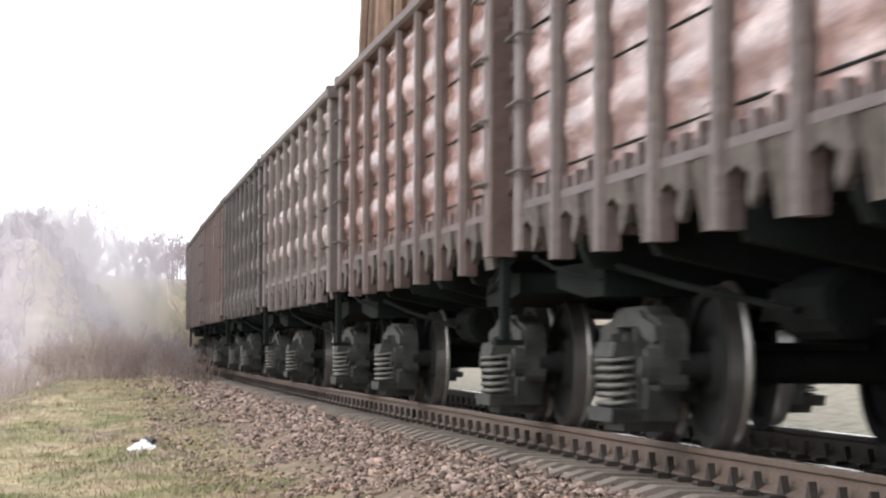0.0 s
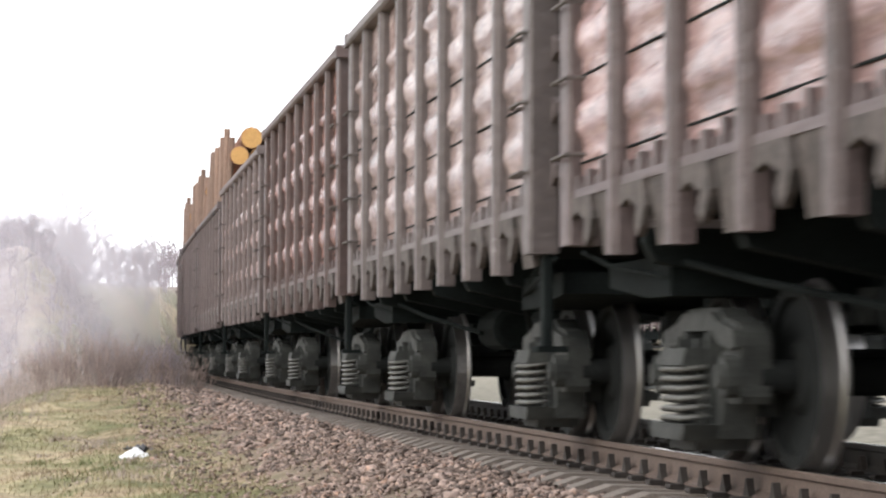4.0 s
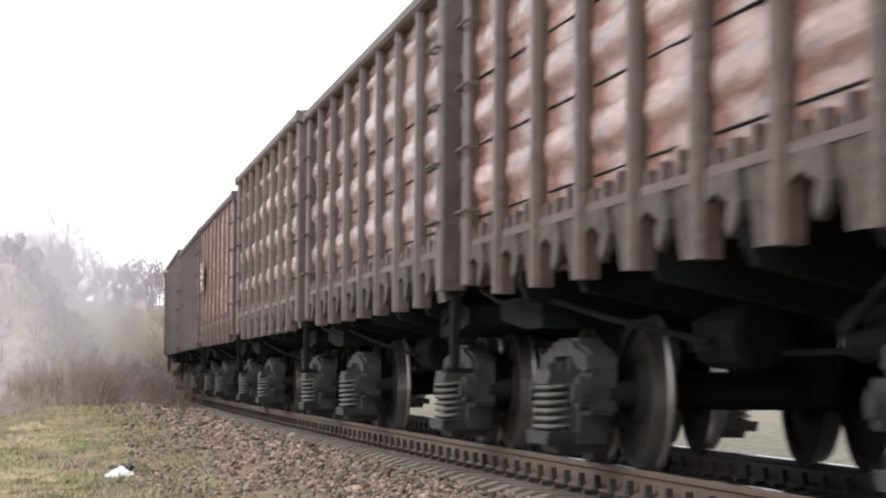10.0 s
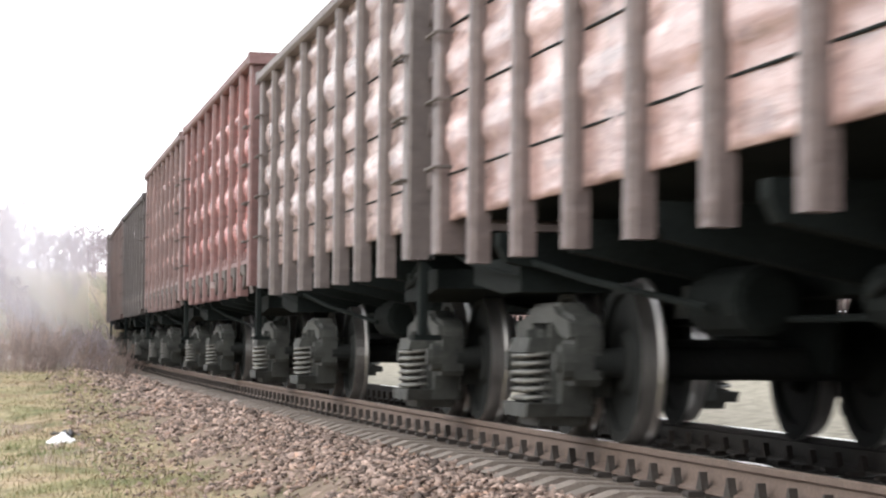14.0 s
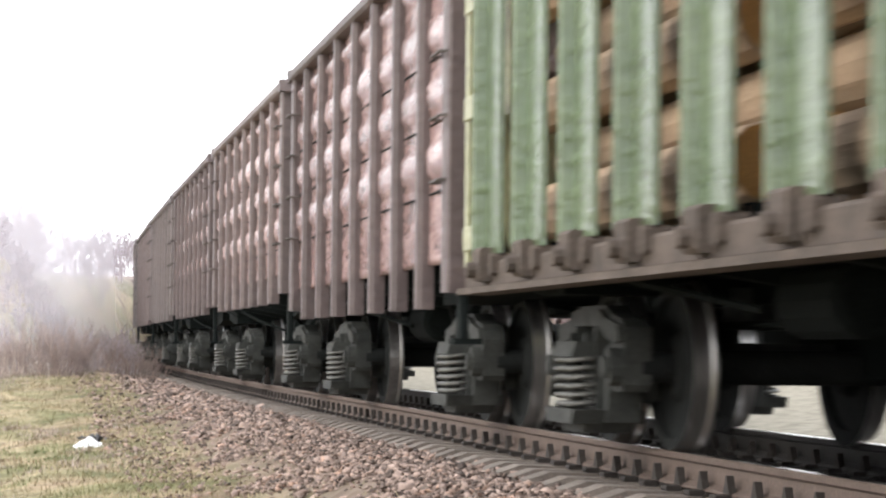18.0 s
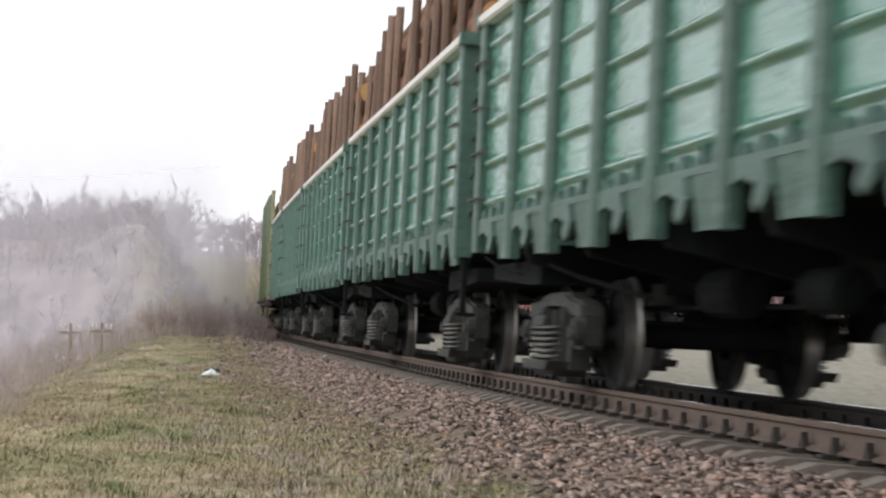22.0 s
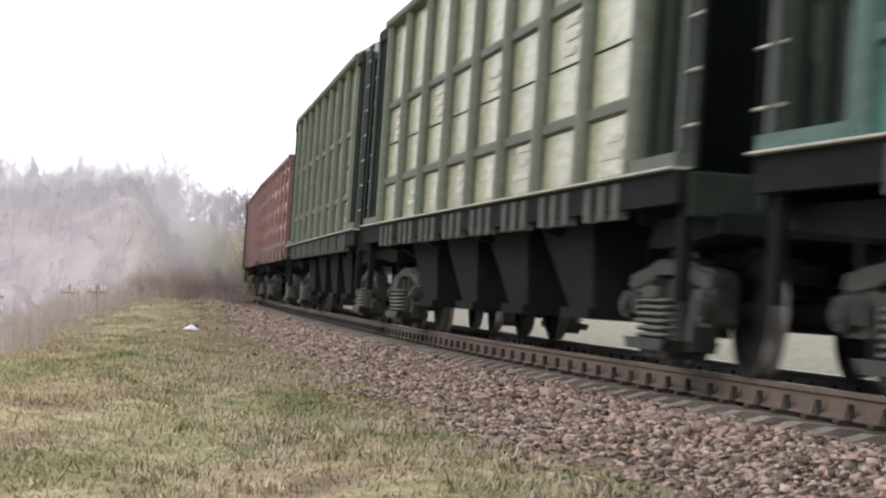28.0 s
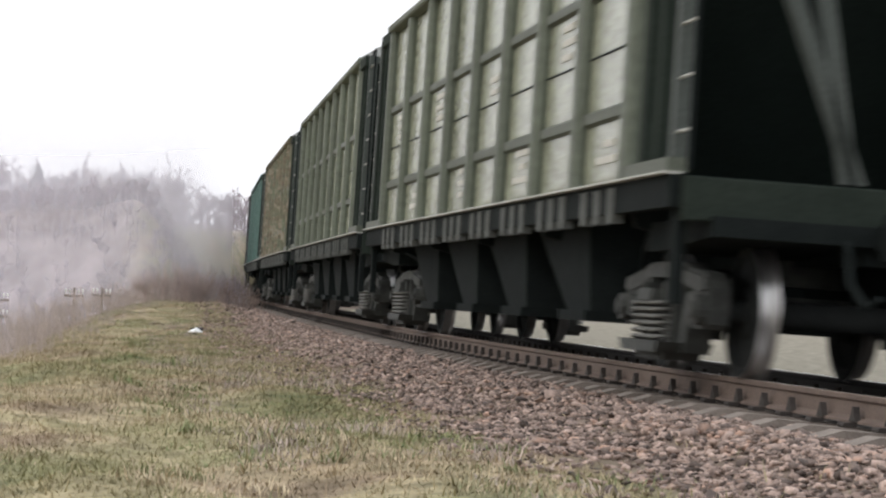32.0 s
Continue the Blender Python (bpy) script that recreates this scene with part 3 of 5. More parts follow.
ground = build_ground()
build_track()
build_ballast()
build_grass()
build_tufts("dry_tufts", 31, 650, 9, 56, 3.2, 8.0, 0.085, M["straw"], "pale dry straw tufts lying over the grass")
build_tufts("green_tufts", 32, 420, 9, 56, 3.0, 5.2, 0.08, M["weed"], "green weeds along the edge of the ballast")
build_tufts("brown_weeds", 33, 220, 10, 60, 3.1, 4.8, 0.11, M["reed"], "brown dead weeds along the edge of the ballast")

# ---- the train ----
FLAT, HOP = 11.7, 19.95
# seconds and metres that the train has gone
GONE_T = [0.0, 2.0, 8.0, 13.0, 18.0, 19.0, 20.0, 21.0, 22.0, 23.0, 24.0, 26.5, 27.0, 30.0, 32.0]
GONE_S = [0.0, 25.84, 103.38, 168.55, 234.58, 247.6, 259.3, 272.7, 289.6, 309.5, 330.3, 384.1, 394.9, 455.4, 495.5]
START = 41.87


def gone(t):
    """A smooth run through the known places."""
    t = min(max(t, 0.0), 32.0)
    k = max(i for i in range(len(GONE_T) - 1) if GONE_T[i] <= t)
    sl = [(b - a) / (q - p) for a, b, p, q in zip(GONE_S, GONE_S[1:], GONE_T, GONE_T[1:])]
    m = [sl[0]] + [(a + b) / 2 for a, b in zip(sl, sl[1:])] + [sl[-1]]
    d = GONE_T[k + 1] - GONE_T[k]
    s = (t - GONE_T[k]) / d
    return ((2 * s ** 3 - 3 * s ** 2 + 1) * GONE_S[k] + (s ** 3 - 2 * s ** 2 + s) * d * m[k]
            + (-2 * s ** 3 + 3 * s ** 2) * GONE_S[k + 1] + (s ** 3 - s ** 2) * d * m[k + 1])


MOVING = []   # (thing, place along the line at the start, half of the bogies' distance, wheel sets with their offset)


def wheelset_mesh():
    bm = bmesh.new()
    lathe(bm, [(-1.02, 0.05), (-1.02, 0.085), (-0.84, 0.09), (-0.8, 0.1), (0.8, 0.1), (0.84, 0.09), (1.02, 0.085), (1.02, 0.05)], n=14)
    for s in (-1, 1):
        prof = [(0.705, 0.505), (0.725, 0.503), (0.74, 0.478), (0.84, 0.472), (0.84, 0.41), (0.8, 0.4), (0.785, 0.2), (0.83, 0.16), (0.83, 0.1), (0.67, 0.1), (0.67, 0.16), (0.745, 0.2), (0.75, 0.4), (0.705, 0.41)]
        lathe(bm, [(s * w, r) for w, r in prof], n=36, closed=True)
    me = bpy.data.meshes.new("wheelset")
    bmesh.ops.recalc_face_normals(bm, faces=bm.faces)
    for f in bm.faces:
        rr = [math.hypot(v.co.y, v.co.z) for v in f.verts]
        f.material_index = 1 if min(rr) > 0.465 else 0
        f.smooth = False
    bm.to_mesh(me)
    bm.free()
    me.materials.append(M["wheel"])
    me.materials.append(M["tread"])
    return me


WHEELS = wheelset_mesh()


def side_frame_mesh(s):
    """Cast side frame of a three-piece bogie: stepped arch, pedestals round the axle boxes, columns and spring seat."""
    bm = bmesh.new()

    def slab(outline, x0, x1):
        prism(bm, [(y * 0.93, z * 0.93 - 0.055) for y, z in outline], "x", *sorted((s * x0, s * x1)))
    arch = [(-1.12, 0.72), (-1.08, 0.81), (-0.95, 0.865), (-0.6, 0.9), (-0.42, 0.955), (0.42, 0.955), (0.6, 0.9), (0.95, 0.865), (1.08, 0.81), (1.12, 0.72), (0.98, 0.7), (0.66, 0.74), (0.42, 0.85), (-0.42, 0.85), (-0.66, 0.74), (-0.98, 0.7)]
    slab(arch, 0.97, 1.12)
    slab([(y * 0.97, z - (0.025 if z > 0.81 else -0.012)) for y, z in arch], 1.12, 1.16)
    slab([(-0.46, 0.21), (0.46, 0.21), (0.54, 0.3), (-0.54, 0.3)], 0.9, 1.33)
    slab([(-0.36, 0.15), (0.36, 0.15), (0.42, 0.21), (-0.42, 0.21)], 0.94, 1.24)
    for d in (-1, 1):
        slab([(d * 0.54, 0.22), (d * 0.4, 0.22), (d * 0.56, 0.7), (d * 0.72, 0.72)], 0.93, 1.13)
        slab([(d * 0.3, 0.3), (d * 0.38, 0.3), (d * 0.4, 0.82), (d * 0.3, 0.82)], 0.93, 1.17)
        slab([(d * 0.72, 0.44), (d * 0.78, 0.42), (d * 1.06, 0.42), (d * 1.1, 0.46), (d * 1.12, 0.74), (d * 0.7, 0.74)], 0.97, 1.13)
        slab([(d * 0.76, 0.5), (d * 1.06, 0.5), (d * 1.06, 0.62), (d * 1.0, 0.68), (d * 0.82, 0.68), (d * 0.76, 0.62)], 1.13, 1.18)
        for r, x0, x1 in ((0.12, 1.1, 1.21), (0.07, 1.21, 1.24)):
            slab([(d * 0.995 + r * math.cos(k * math.pi / 7), 0.57 + r * math.sin(k * math.pi / 7)) for k in range(14)], x0, x1)
        # friction wedge and brake shoe hanger inside the window
        slab([(d * 0.24, 0.56), (d * 0.31, 0.52), (d * 0.31, 0.78), (d * 0.24, 0.78)], 1.0, 1.22)
        slab([(d * 0.42, 0.34), (d * 0.47, 0.34), (d * 0.5, 0.62), (d * 0.45, 0.62)], 0.8, 0.9)
    me = bpy.data.meshes.new("side_frame")
    bmesh.ops.recalc_face_normals(bm, faces=bm.faces)
    bm.to_mesh(me)
    bm.free()
    me.materials.append(M["bogie"])
    return me


def spring_mesh():
    bm = bmesh.new()
    turns, n = 6.0, 12
    pts = []
    for i in range(int(turns * n) + 1):
        t = 2 * math.pi * i / n
        pts.append((0.095 * math.cos(t), 0.095 * math.sin(t), 0.31 * i / (turns * n)))
    tube(bm, pts, 0.0155, 6)
    me = bpy.data.meshes.new("spring")
    bmesh.ops.recalc_face_normals(bm, faces=bm.faces)
    bm.to_mesh(me)
    bm.free()
    for p in me.polygons:
        p.use_smooth = True
    me.materials.append(M["spring"])
    return me


FRAMES = {s: side_frame_mesh(s) for s in (-1, 1)}
SPRING = spring_mesh()


def under(name, me, parent, m):
    o = new(name, me)
    o.parent = parent
    o.matrix_basis = m
    return o


def add_bogie(wagon, y, f=1.0):
    bm = bmesh.new()
    prism(bm, [(-1.31, 0.53), (-0.95, 0.5), (-0.4, 0.42), (0.4, 0.42), (0.95, 0.5), (1.31, 0.53), (1.29, 0.62), (-1.29, 0.62)], "y", -0.24, 0.24)
    lathe(bm, [(0.7, 0.3), (0.95, 0.3)], (0, 0, 0), "z", 16)
    bogie = part("bogie", bm, M["bogie"], wagon, "dusty dark cast-steel bogie")
    bogie.location = (0, y, 0)
    if f < 1:
        f *= 0.9
    for s in (-1, 1):
        under("side_frame", FRAMES[s], bogie, pose(0, 0, 0) @ Matrix.Diagonal((1, f, 1, 1)))
        for d in (-0.22, 0.0, 0.22):
            under("spring", SPRING, bogie, pose(s * 1.21, d * f, 0.222))
    for d in (-0.925 * f, 0.925 * f):
        under("wheelset", WHEELS, bogie, pose(0, d, 0.475))
    return bogie


def underframe(wagon, length, half, z=1.1, shallow=False):
    """Centre sill, cross bearers, brake gear, couplers and added dark sheets that block the view below."""
    bm = bmesh.new()
    hl = length / 2
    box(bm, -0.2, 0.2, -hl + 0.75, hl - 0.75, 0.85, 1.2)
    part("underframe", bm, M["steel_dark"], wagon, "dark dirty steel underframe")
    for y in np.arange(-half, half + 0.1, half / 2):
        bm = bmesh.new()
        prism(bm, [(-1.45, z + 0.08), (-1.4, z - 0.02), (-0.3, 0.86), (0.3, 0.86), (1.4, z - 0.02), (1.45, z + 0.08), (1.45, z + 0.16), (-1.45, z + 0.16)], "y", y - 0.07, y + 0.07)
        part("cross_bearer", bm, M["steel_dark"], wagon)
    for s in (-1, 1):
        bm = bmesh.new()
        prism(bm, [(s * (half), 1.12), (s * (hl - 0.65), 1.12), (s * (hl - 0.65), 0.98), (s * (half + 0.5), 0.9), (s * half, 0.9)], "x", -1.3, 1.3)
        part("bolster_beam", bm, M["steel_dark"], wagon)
    for s in (-1, 1):
        bm = bmesh.new()
        box(bm, -0.12, 0.12, min(s * (hl - 0.75), s * (hl - 0.1)), max(s * (hl - 0.75), s * (hl - 0.1)), 0.94, 1.14, 0.02)
        box(bm, -0.2, 0.16, min(s * (hl - 0.32), s * hl), max(s * (hl - 0.32), s * hl), 0.88, 1.2, 0.03)
        part("coupler", bm, M["steel_dark"], wagon)
        bm = bmesh.new()
        tube(bm, [(-0.35, s * (hl - 0.6), 1.0), (-0.4, s * (hl - 0.35), 0.72), (-0.36, s * (hl - 0.1), 0.55), (-0.3, s * hl, 0.62)], 0.028)
        part("brake_hose", bm, M["steel_dark"], wagon)
    # dark sheet added to block the bright ground and sky below the floor
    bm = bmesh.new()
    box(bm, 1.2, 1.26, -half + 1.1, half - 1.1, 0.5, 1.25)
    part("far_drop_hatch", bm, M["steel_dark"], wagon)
    # added dark sheets close the bright gaps at the bogies, standing for brake gear
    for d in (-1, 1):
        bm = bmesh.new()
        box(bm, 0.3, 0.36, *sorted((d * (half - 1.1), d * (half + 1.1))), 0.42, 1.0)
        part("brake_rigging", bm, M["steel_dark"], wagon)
    bm = bmesh.new()
    lathe(bm, [(-0.45, 0.14), (-0.42, 0.19), (0.42, 0.19), (0.45, 0.14)], (-0.55, 1.3, 0.82), "y", 14)
    part("brake_cylinder", bm, M["steel_dark"], wagon)
    bm = bmesh.new()
    lathe(bm, [(-0.3, 0.1), (-0.27, 0.15), (0.4, 0.15), (0.43, 0.1)], (-0.7, -1.6, 0.8), "y", 14)
    part("air_tank", bm, M["steel_dark"], wagon)
    bm = bmesh.new()
    tube(bm, [(-0.45, -half + 0.4, 0.72), (-0.45, half - 0.4, 0.72)], 0.02)
    tube(bm, [(-1.28, -half - 0.2, 1.12), (-1.1, -half + 0.9, 0.95), (-0.8, -half + 2.2, 0.78)], 0.022)
    tube(bm, [(-1.28, half + 0.2, 1.12), (-1.1, half - 0.9, 0.95), (-0.8, half - 2.2, 0.78)], 0.022)
    part("brake_rod", bm, M["steel_dark"], wagon)


def bulged_panel(y0, y1, z0, z1, x, rows, depth, seed, nz=44, dent=1.0):
    """A pressed sheet between two posts: level swages, dents and a lip below."""
    rng = np.random.RandomState(seed)
    ny = 12
    bm = bmesh.new()
    grid = []
    dents = [(rng.uniform(y0 + 0.15, y1 - 0.15), rng.uniform(z0 + 0.15, z1 - 0.15), rng.uniform(0.12, 0.4), dent * rng.uniform(-0.02, 0.022)) for _ in range(7)]
    swell = [1.0 if dent < 1 or depth < 0.055 else rng.uniform(0.75, 1.1) for _ in rows]
    for j in range(nz + 1):
        z = z0 + (z1 - z0) * j / nz
        row = []
        for i in range(ny + 1):
            y = y0 + (y1 - y0) * i / ny
            d = 0.0
            for zc, hh in rows:
                t = abs(z - zc) / hh
                e = min(1.0, min(y - y0, y1 - y) / 0.03)
                if t < 1:
                    d += depth * swell[rows.index((zc, hh))] * (1.0 if t < 0.55 else (1 - t) / 0.45) * max(0.0, e)
            for a, b, r, k in dents:
                q = ((y - a) ** 2 + (z - b) ** 2) / r ** 2
                d += k * math.exp(-2 * q)
            row.append(bm.verts.new((x - d, y, z)))
        grid.append(row)
    for a, b in zip(grid, grid[1:]):
        for i in range(ny):
            bm.faces.new((a[i], a[i + 1], b[i + 1], b[i])).smooth = True
    # thickness behind
    back = [bm.verts.new(p) for p in ((x + 0.03, y0, z0), (x + 0.03, y1, z0), (x + 0.03, y1, z1), (x + 0.03, y0, z1))]
    bm.faces.new(back)
    bm.faces.new(grid[0][::1] + [back[1], back[0]])
    bm.faces.new(grid[-1][::-1] + [back[3], back[2]])
    return bm


def gondola(kind, material, rib_paint, length, top=3.62, drop=0.0):
    """A high-sided open wagon. kind: 'hatch' with drop hatches, 'lined' the same with thin swages, 'plain' with bare post ends, 'smooth' with corrugated sides."""
    f = length / 13.92
    hl, half, sill = 6.36 * f, 4.325 * f, 1.55
    bm = bmesh.new()
    box(bm, -1.44, 1.44, -hl + 0.02, hl - 0.02, 1.42, 1.5)
    wagon = link_mesh("gondola_wagon", bm, M["steel_dark"])
    underframe(wagon, length, half)
    for y in (-half, half):
        add_bogie(wagon, y, f)
    posts = [-hl + 0.12] + [(-3 + i) * 1.57 * f for i in range(7)] + [hl - 0.12]
    low = (1.08 if kind == "plain" else 1.13) - drop
    # side posts, near side each its own
    bm = bmesh.new()
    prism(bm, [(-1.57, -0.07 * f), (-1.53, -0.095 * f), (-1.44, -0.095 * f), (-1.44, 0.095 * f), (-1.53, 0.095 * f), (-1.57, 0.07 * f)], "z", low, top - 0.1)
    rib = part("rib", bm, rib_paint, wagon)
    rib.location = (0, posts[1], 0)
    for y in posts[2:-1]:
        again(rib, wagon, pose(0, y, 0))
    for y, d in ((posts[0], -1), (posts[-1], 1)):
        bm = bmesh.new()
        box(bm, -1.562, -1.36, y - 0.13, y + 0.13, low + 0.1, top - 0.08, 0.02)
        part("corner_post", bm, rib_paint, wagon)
    # near side sheets
    rows = {"hatch": [(1.96, 0.13), (2.45, 0.13), (2.94, 0.13), (3.36, 0.06)], "plain": [(1.96, 0.14), (2.44, 0.14), (2.9, 0.14), (3.34, 0.07)], "smooth": [], "lined": [(1.72, 0.035), (2.1, 0.035), (2.5, 0.035), (2.9, 0.035), (3.28, 0.035)]}[kind]
    for i, (a, b) in enumerate(zip(posts, posts[1:])):
        part("side_sheet", bulged_panel(a + 0.09 * f, b - 0.09 * f, sill if kind != "plain" else 1.4 - drop, top - 0.1, -1.48, rows, 0.05 if kind == "lined" else 0.044, i + 3 * len(kind), 90 if kind == "lined" else 44), material, wagon)
        bm = bmesh.new()
        y0, y1, s = a + 0.1, b - 0.1, 0.012
        if kind in ("hatch", "plain"):
            prism(bm, [(y0, 1.705), (y1, 1.705), (y1, 1.705 + s), (y0 + s, 1.705 + s), (y0 + s, 2.22), (y1, 2.22), (y1, 2.22 + s), (y0 + s, 2.22 + s), (y0 + s, 2.7), (y1, 2.7), (y1, 2.7 + s), (y0, 2.7 + s)], "x", -1.492, -1.47)
        else:
            box(bm, -1.492, -1.47, y0, y1, 1.705, 1.705 + s)
        part("sheet_seam", bm, M["steel_dark"], wagon)
        if kind == "smooth":
            bm = bmesh.new()
            for k in range(2):
                y = a + (b - a) * (k + 1) / 3
                prism(bm, [(-1.54, y - 0.05), (-1.49, y - 0.14), (-1.46, y), (-1.49, y + 0.14), (-1.54, y + 0.05)], "z", sill + 0.1, top - 0.12)
            part("corrugation", bm, material, wagon)
    if kind != "plain":
        # drop hatches with hinges, hooks and levers
        bm = bmesh.new()
        prism(bm, [(-1.53, 1.52), (-1.49, 1.52), (-1.44, 1.17), (-1.475, 1.15)], "y", -0.56 * f, -0.1 * f)
        hatch = part("drop_hatch", bm, rib_paint if kind == "lined" else M["latch"], wagon)
        hatch.location = (0, (posts[0] + posts[1]) / 2, 0)
        bm = bmesh.new()
        comb = [(-0.64 * f, 1.5)] + [(0.64 * f, 1.5), (0.64 * f, 1.55)]
        for y, w, z1 in ((0.47, 0.045, 1.63), (0.3, 0.02, 1.59), (0.12, 0.07, 1.65), (-0.16, 0.03, 1.6), (-0.3, 0.05, 1.68), (-0.53, 0.03, 1.61)):
            comb += [((y + w) * f, 1.55), ((y + 0.7 * w) * f, z1), ((y - 0.7 * w) * f, z1), ((y - w) * f, 1.55)]
        prism(bm, comb + [(-0.64 * f, 1.55)], "x", -1.535, -1.46)
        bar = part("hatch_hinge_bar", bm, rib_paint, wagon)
        bar.location = hatch.location
        bm = bmesh.new()
        prism(bm, [(-0.08 * f, 1.36), (0.0, 1.26), (0.12 * f, 1.2), (0.2 * f, 1.27), (0.14 * f, 1.36), (0.4 * f, 1.42), (0.6 * f, 1.38), (0.6 * f, 1.5), (-0.02 * f, 1.5)], "x", -1.545, -1.5)
        gear = part("hatch_latch", bm, rib_paint if kind == "lined" else M["latch"], wagon)
        gear.location = hatch.location
        for a, b in zip(posts[1:], posts[2:]):
            again(hatch, wagon, pose(0, (a + b) / 2, 0))
            again(gear, wagon, pose(0, (a + b) / 2, 0))
            again(bar, wagon, pose(0, (a + b) / 2, 0))
    # top rail, far side, ends
    bm = bmesh.new()
    box(bm, -1.6, -1.42, -hl, hl, top - 0.12, top, 0.025)
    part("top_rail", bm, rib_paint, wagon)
    bm = bmesh.new()
    box(bm, 1.42, 1.5, -hl, hl, 1.5, top - 0.1)
    box(bm, 1.42, 1.6, -hl, hl, top - 0.12, top, 0.025)
    for y in posts:
        box(bm, 1.48, 1.6, y - 0.1, y + 0.1, low, top - 0.12)
    part("far_side_wall", bm, material, wagon)
    for d in (-1, 1):
        bm = bmesh.new()
        y0, y1 = sorted((d * (hl - 0.1), d * hl))
        box(bm, -1.45, 1.45, y0, y1, 1.4, top)
        box(bm, -1.6, 1.6, *sorted((d * (hl - 0.1), d * (hl + 0.1))), top - 0.13, top + 0.005)
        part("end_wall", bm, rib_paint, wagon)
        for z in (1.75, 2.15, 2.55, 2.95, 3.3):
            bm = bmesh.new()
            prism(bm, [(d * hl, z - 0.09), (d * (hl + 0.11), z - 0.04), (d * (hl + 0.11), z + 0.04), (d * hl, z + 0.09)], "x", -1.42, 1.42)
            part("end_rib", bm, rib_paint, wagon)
        yy = sorted((d * (hl - 0.42), d * (hl - 0.02)))
        for z in (1.75, 2.2, 2.65, 3.1):
            bm = bmesh.new()
            tube(bm, [(-1.5, yy[0], z), (-1.61, yy[0] + 0.03, z), (-1.61, yy[1], z), (-1.5, yy[1], z)], 0.014, 5)
            part("step_rung", bm, M["latch"], wagon)
        if d < 0:
            bm = bmesh.new()
            box(bm, -1.46, -1.4, -hl + 0.02, -hl + 0.16, 0.62, 1.3, 0.01)
            box(bm, -1.5, -1.3, -hl + 0.02, -hl + 0.24, 0.6, 0.64)
            part("foot_step", bm, M["steel_dark"], wagon)
        bm = bmesh.new()
        tube(bm, [(-1.4, d * (hl + 0.06), 1.2), (-1.38, d * (hl - 0.5), 1.1), (-1.3, d * (hl - 1.5), 1.0)], 0.014, 5)
        tube(bm, [(-1.2, d * (hl - 0.9), 1.12), (-1.28, d * (hl - 1.0), 1.2), (-1.3, d * (hl - 1.25), 1.1), (-1.22, d * (hl - 1.35), 0.93)], 0.022, 5)
        part("uncoupling_rod", bm, M["steel_dark"], wagon)
    return wagon


def stake_flat(material):
    """A flat wagon with a green frame of flat steel stanchions."""
    hl, f, half = 5.4, 0.8, 3.9
    bm = bmesh.new()
    box(bm, -1.5, 1.5, -hl, hl, 1.0, 1.1)
    wagon = link_mesh("stanchion_flat_wagon", bm, M["steel_dark"])
    underframe(wagon, FLAT, half, 1.05)
    for y in (-half, half):
        add_bogie(wagon, y, f)
    bm = bmesh.new()
    box(bm, -1.6, -1.48, -hl, hl, 0.95, 1.12, 0.02)
    box(bm, -1.66, -1.44, -hl, hl, 0.92, 0.96)
    part("side_sill", bm, M["sill_brown"], wagon, "dusty brown steel sill")
    n = 9
    bm = bmesh.new()
    prism(bm, [(-1.6, -0.2), (-1.57, -0.21), (-1.56, -0.2), (-1.56, 0.24), (-1.57, 0.26), (-1.66, 0.26), (-1.68, 0.23), (-1.66, 0.2), (-1.6, 0.18), (-1.6, -0.14)], "z", 1.16, 4.55)
    post = part("stanchion", bm, material, wagon)
    bm = bmesh.new()
    box(bm, -1.68, -1.5, -0.04, 0.2, 0.99, 1.2, 0.02)
    box(bm, -1.64, -1.5, -0.2, -0.1, 1.02, 1.16, 0.02)
    lathe(bm, [(-1.74, 0.05), (-1.62, 0.05)], (0, 0.08, 1.06), "x", 8)
    socket = part("stanchion_socket", bm, M["sill_brown"], wagon)
    for i in range(n):
        y = -hl + 0.8 + (2 * hl - 1.6) * i / (n - 1)
        if i == 0:
            post.location = socket.location = (0, y, 0)
        else:
            again(post, wagon, pose(0, y, 0))
            again(socket, wagon, pose(0, y, 0))
    for d in (-1, 1):
        bm = bmesh.new()
        y0, y1 = sorted((d * (hl - 0.05), d * (hl - 0.5)))
        box(bm, -1.62, -1.5, y0, y0 + 0.1, 1.1, 4.55)
        box(bm, -1.62, -1.5, y1 - 0.1, y1, 1.1, 4.55)
        for z in (1.2, 2.05, 2.75, 3.45, 4.1, 4.5):
            box(bm, -1.63, -1.49, y0, y1, z, z + 0.16, 0.01)
        box(bm, -1.5, 1.5, *sorted((d * (hl - 0.1), d * (hl - 0.2))), 1.1, 2.1)
        for x in (-1.3, -0.65, 0, 0.65, 1.3):
            box(bm, x - 0.07, x + 0.07, *sorted((d * (hl - 0.1), d * (hl - 0.22))), 1.1, 4.5)
        part("end_frame", bm, PAINTS["lime"], wagon, "pale yellow-green end frame")
    bm = bmesh.new()
    for i in range(n):
        y = -hl + 0.8 + (2 * hl - 1.6) * i / (n - 1)
        box(bm, 1.5, 1.6, y - 0.12, y + 0.12, 1.1, 4.55)
    part("far_stanchions", bm, material, wagon)
    return wagon


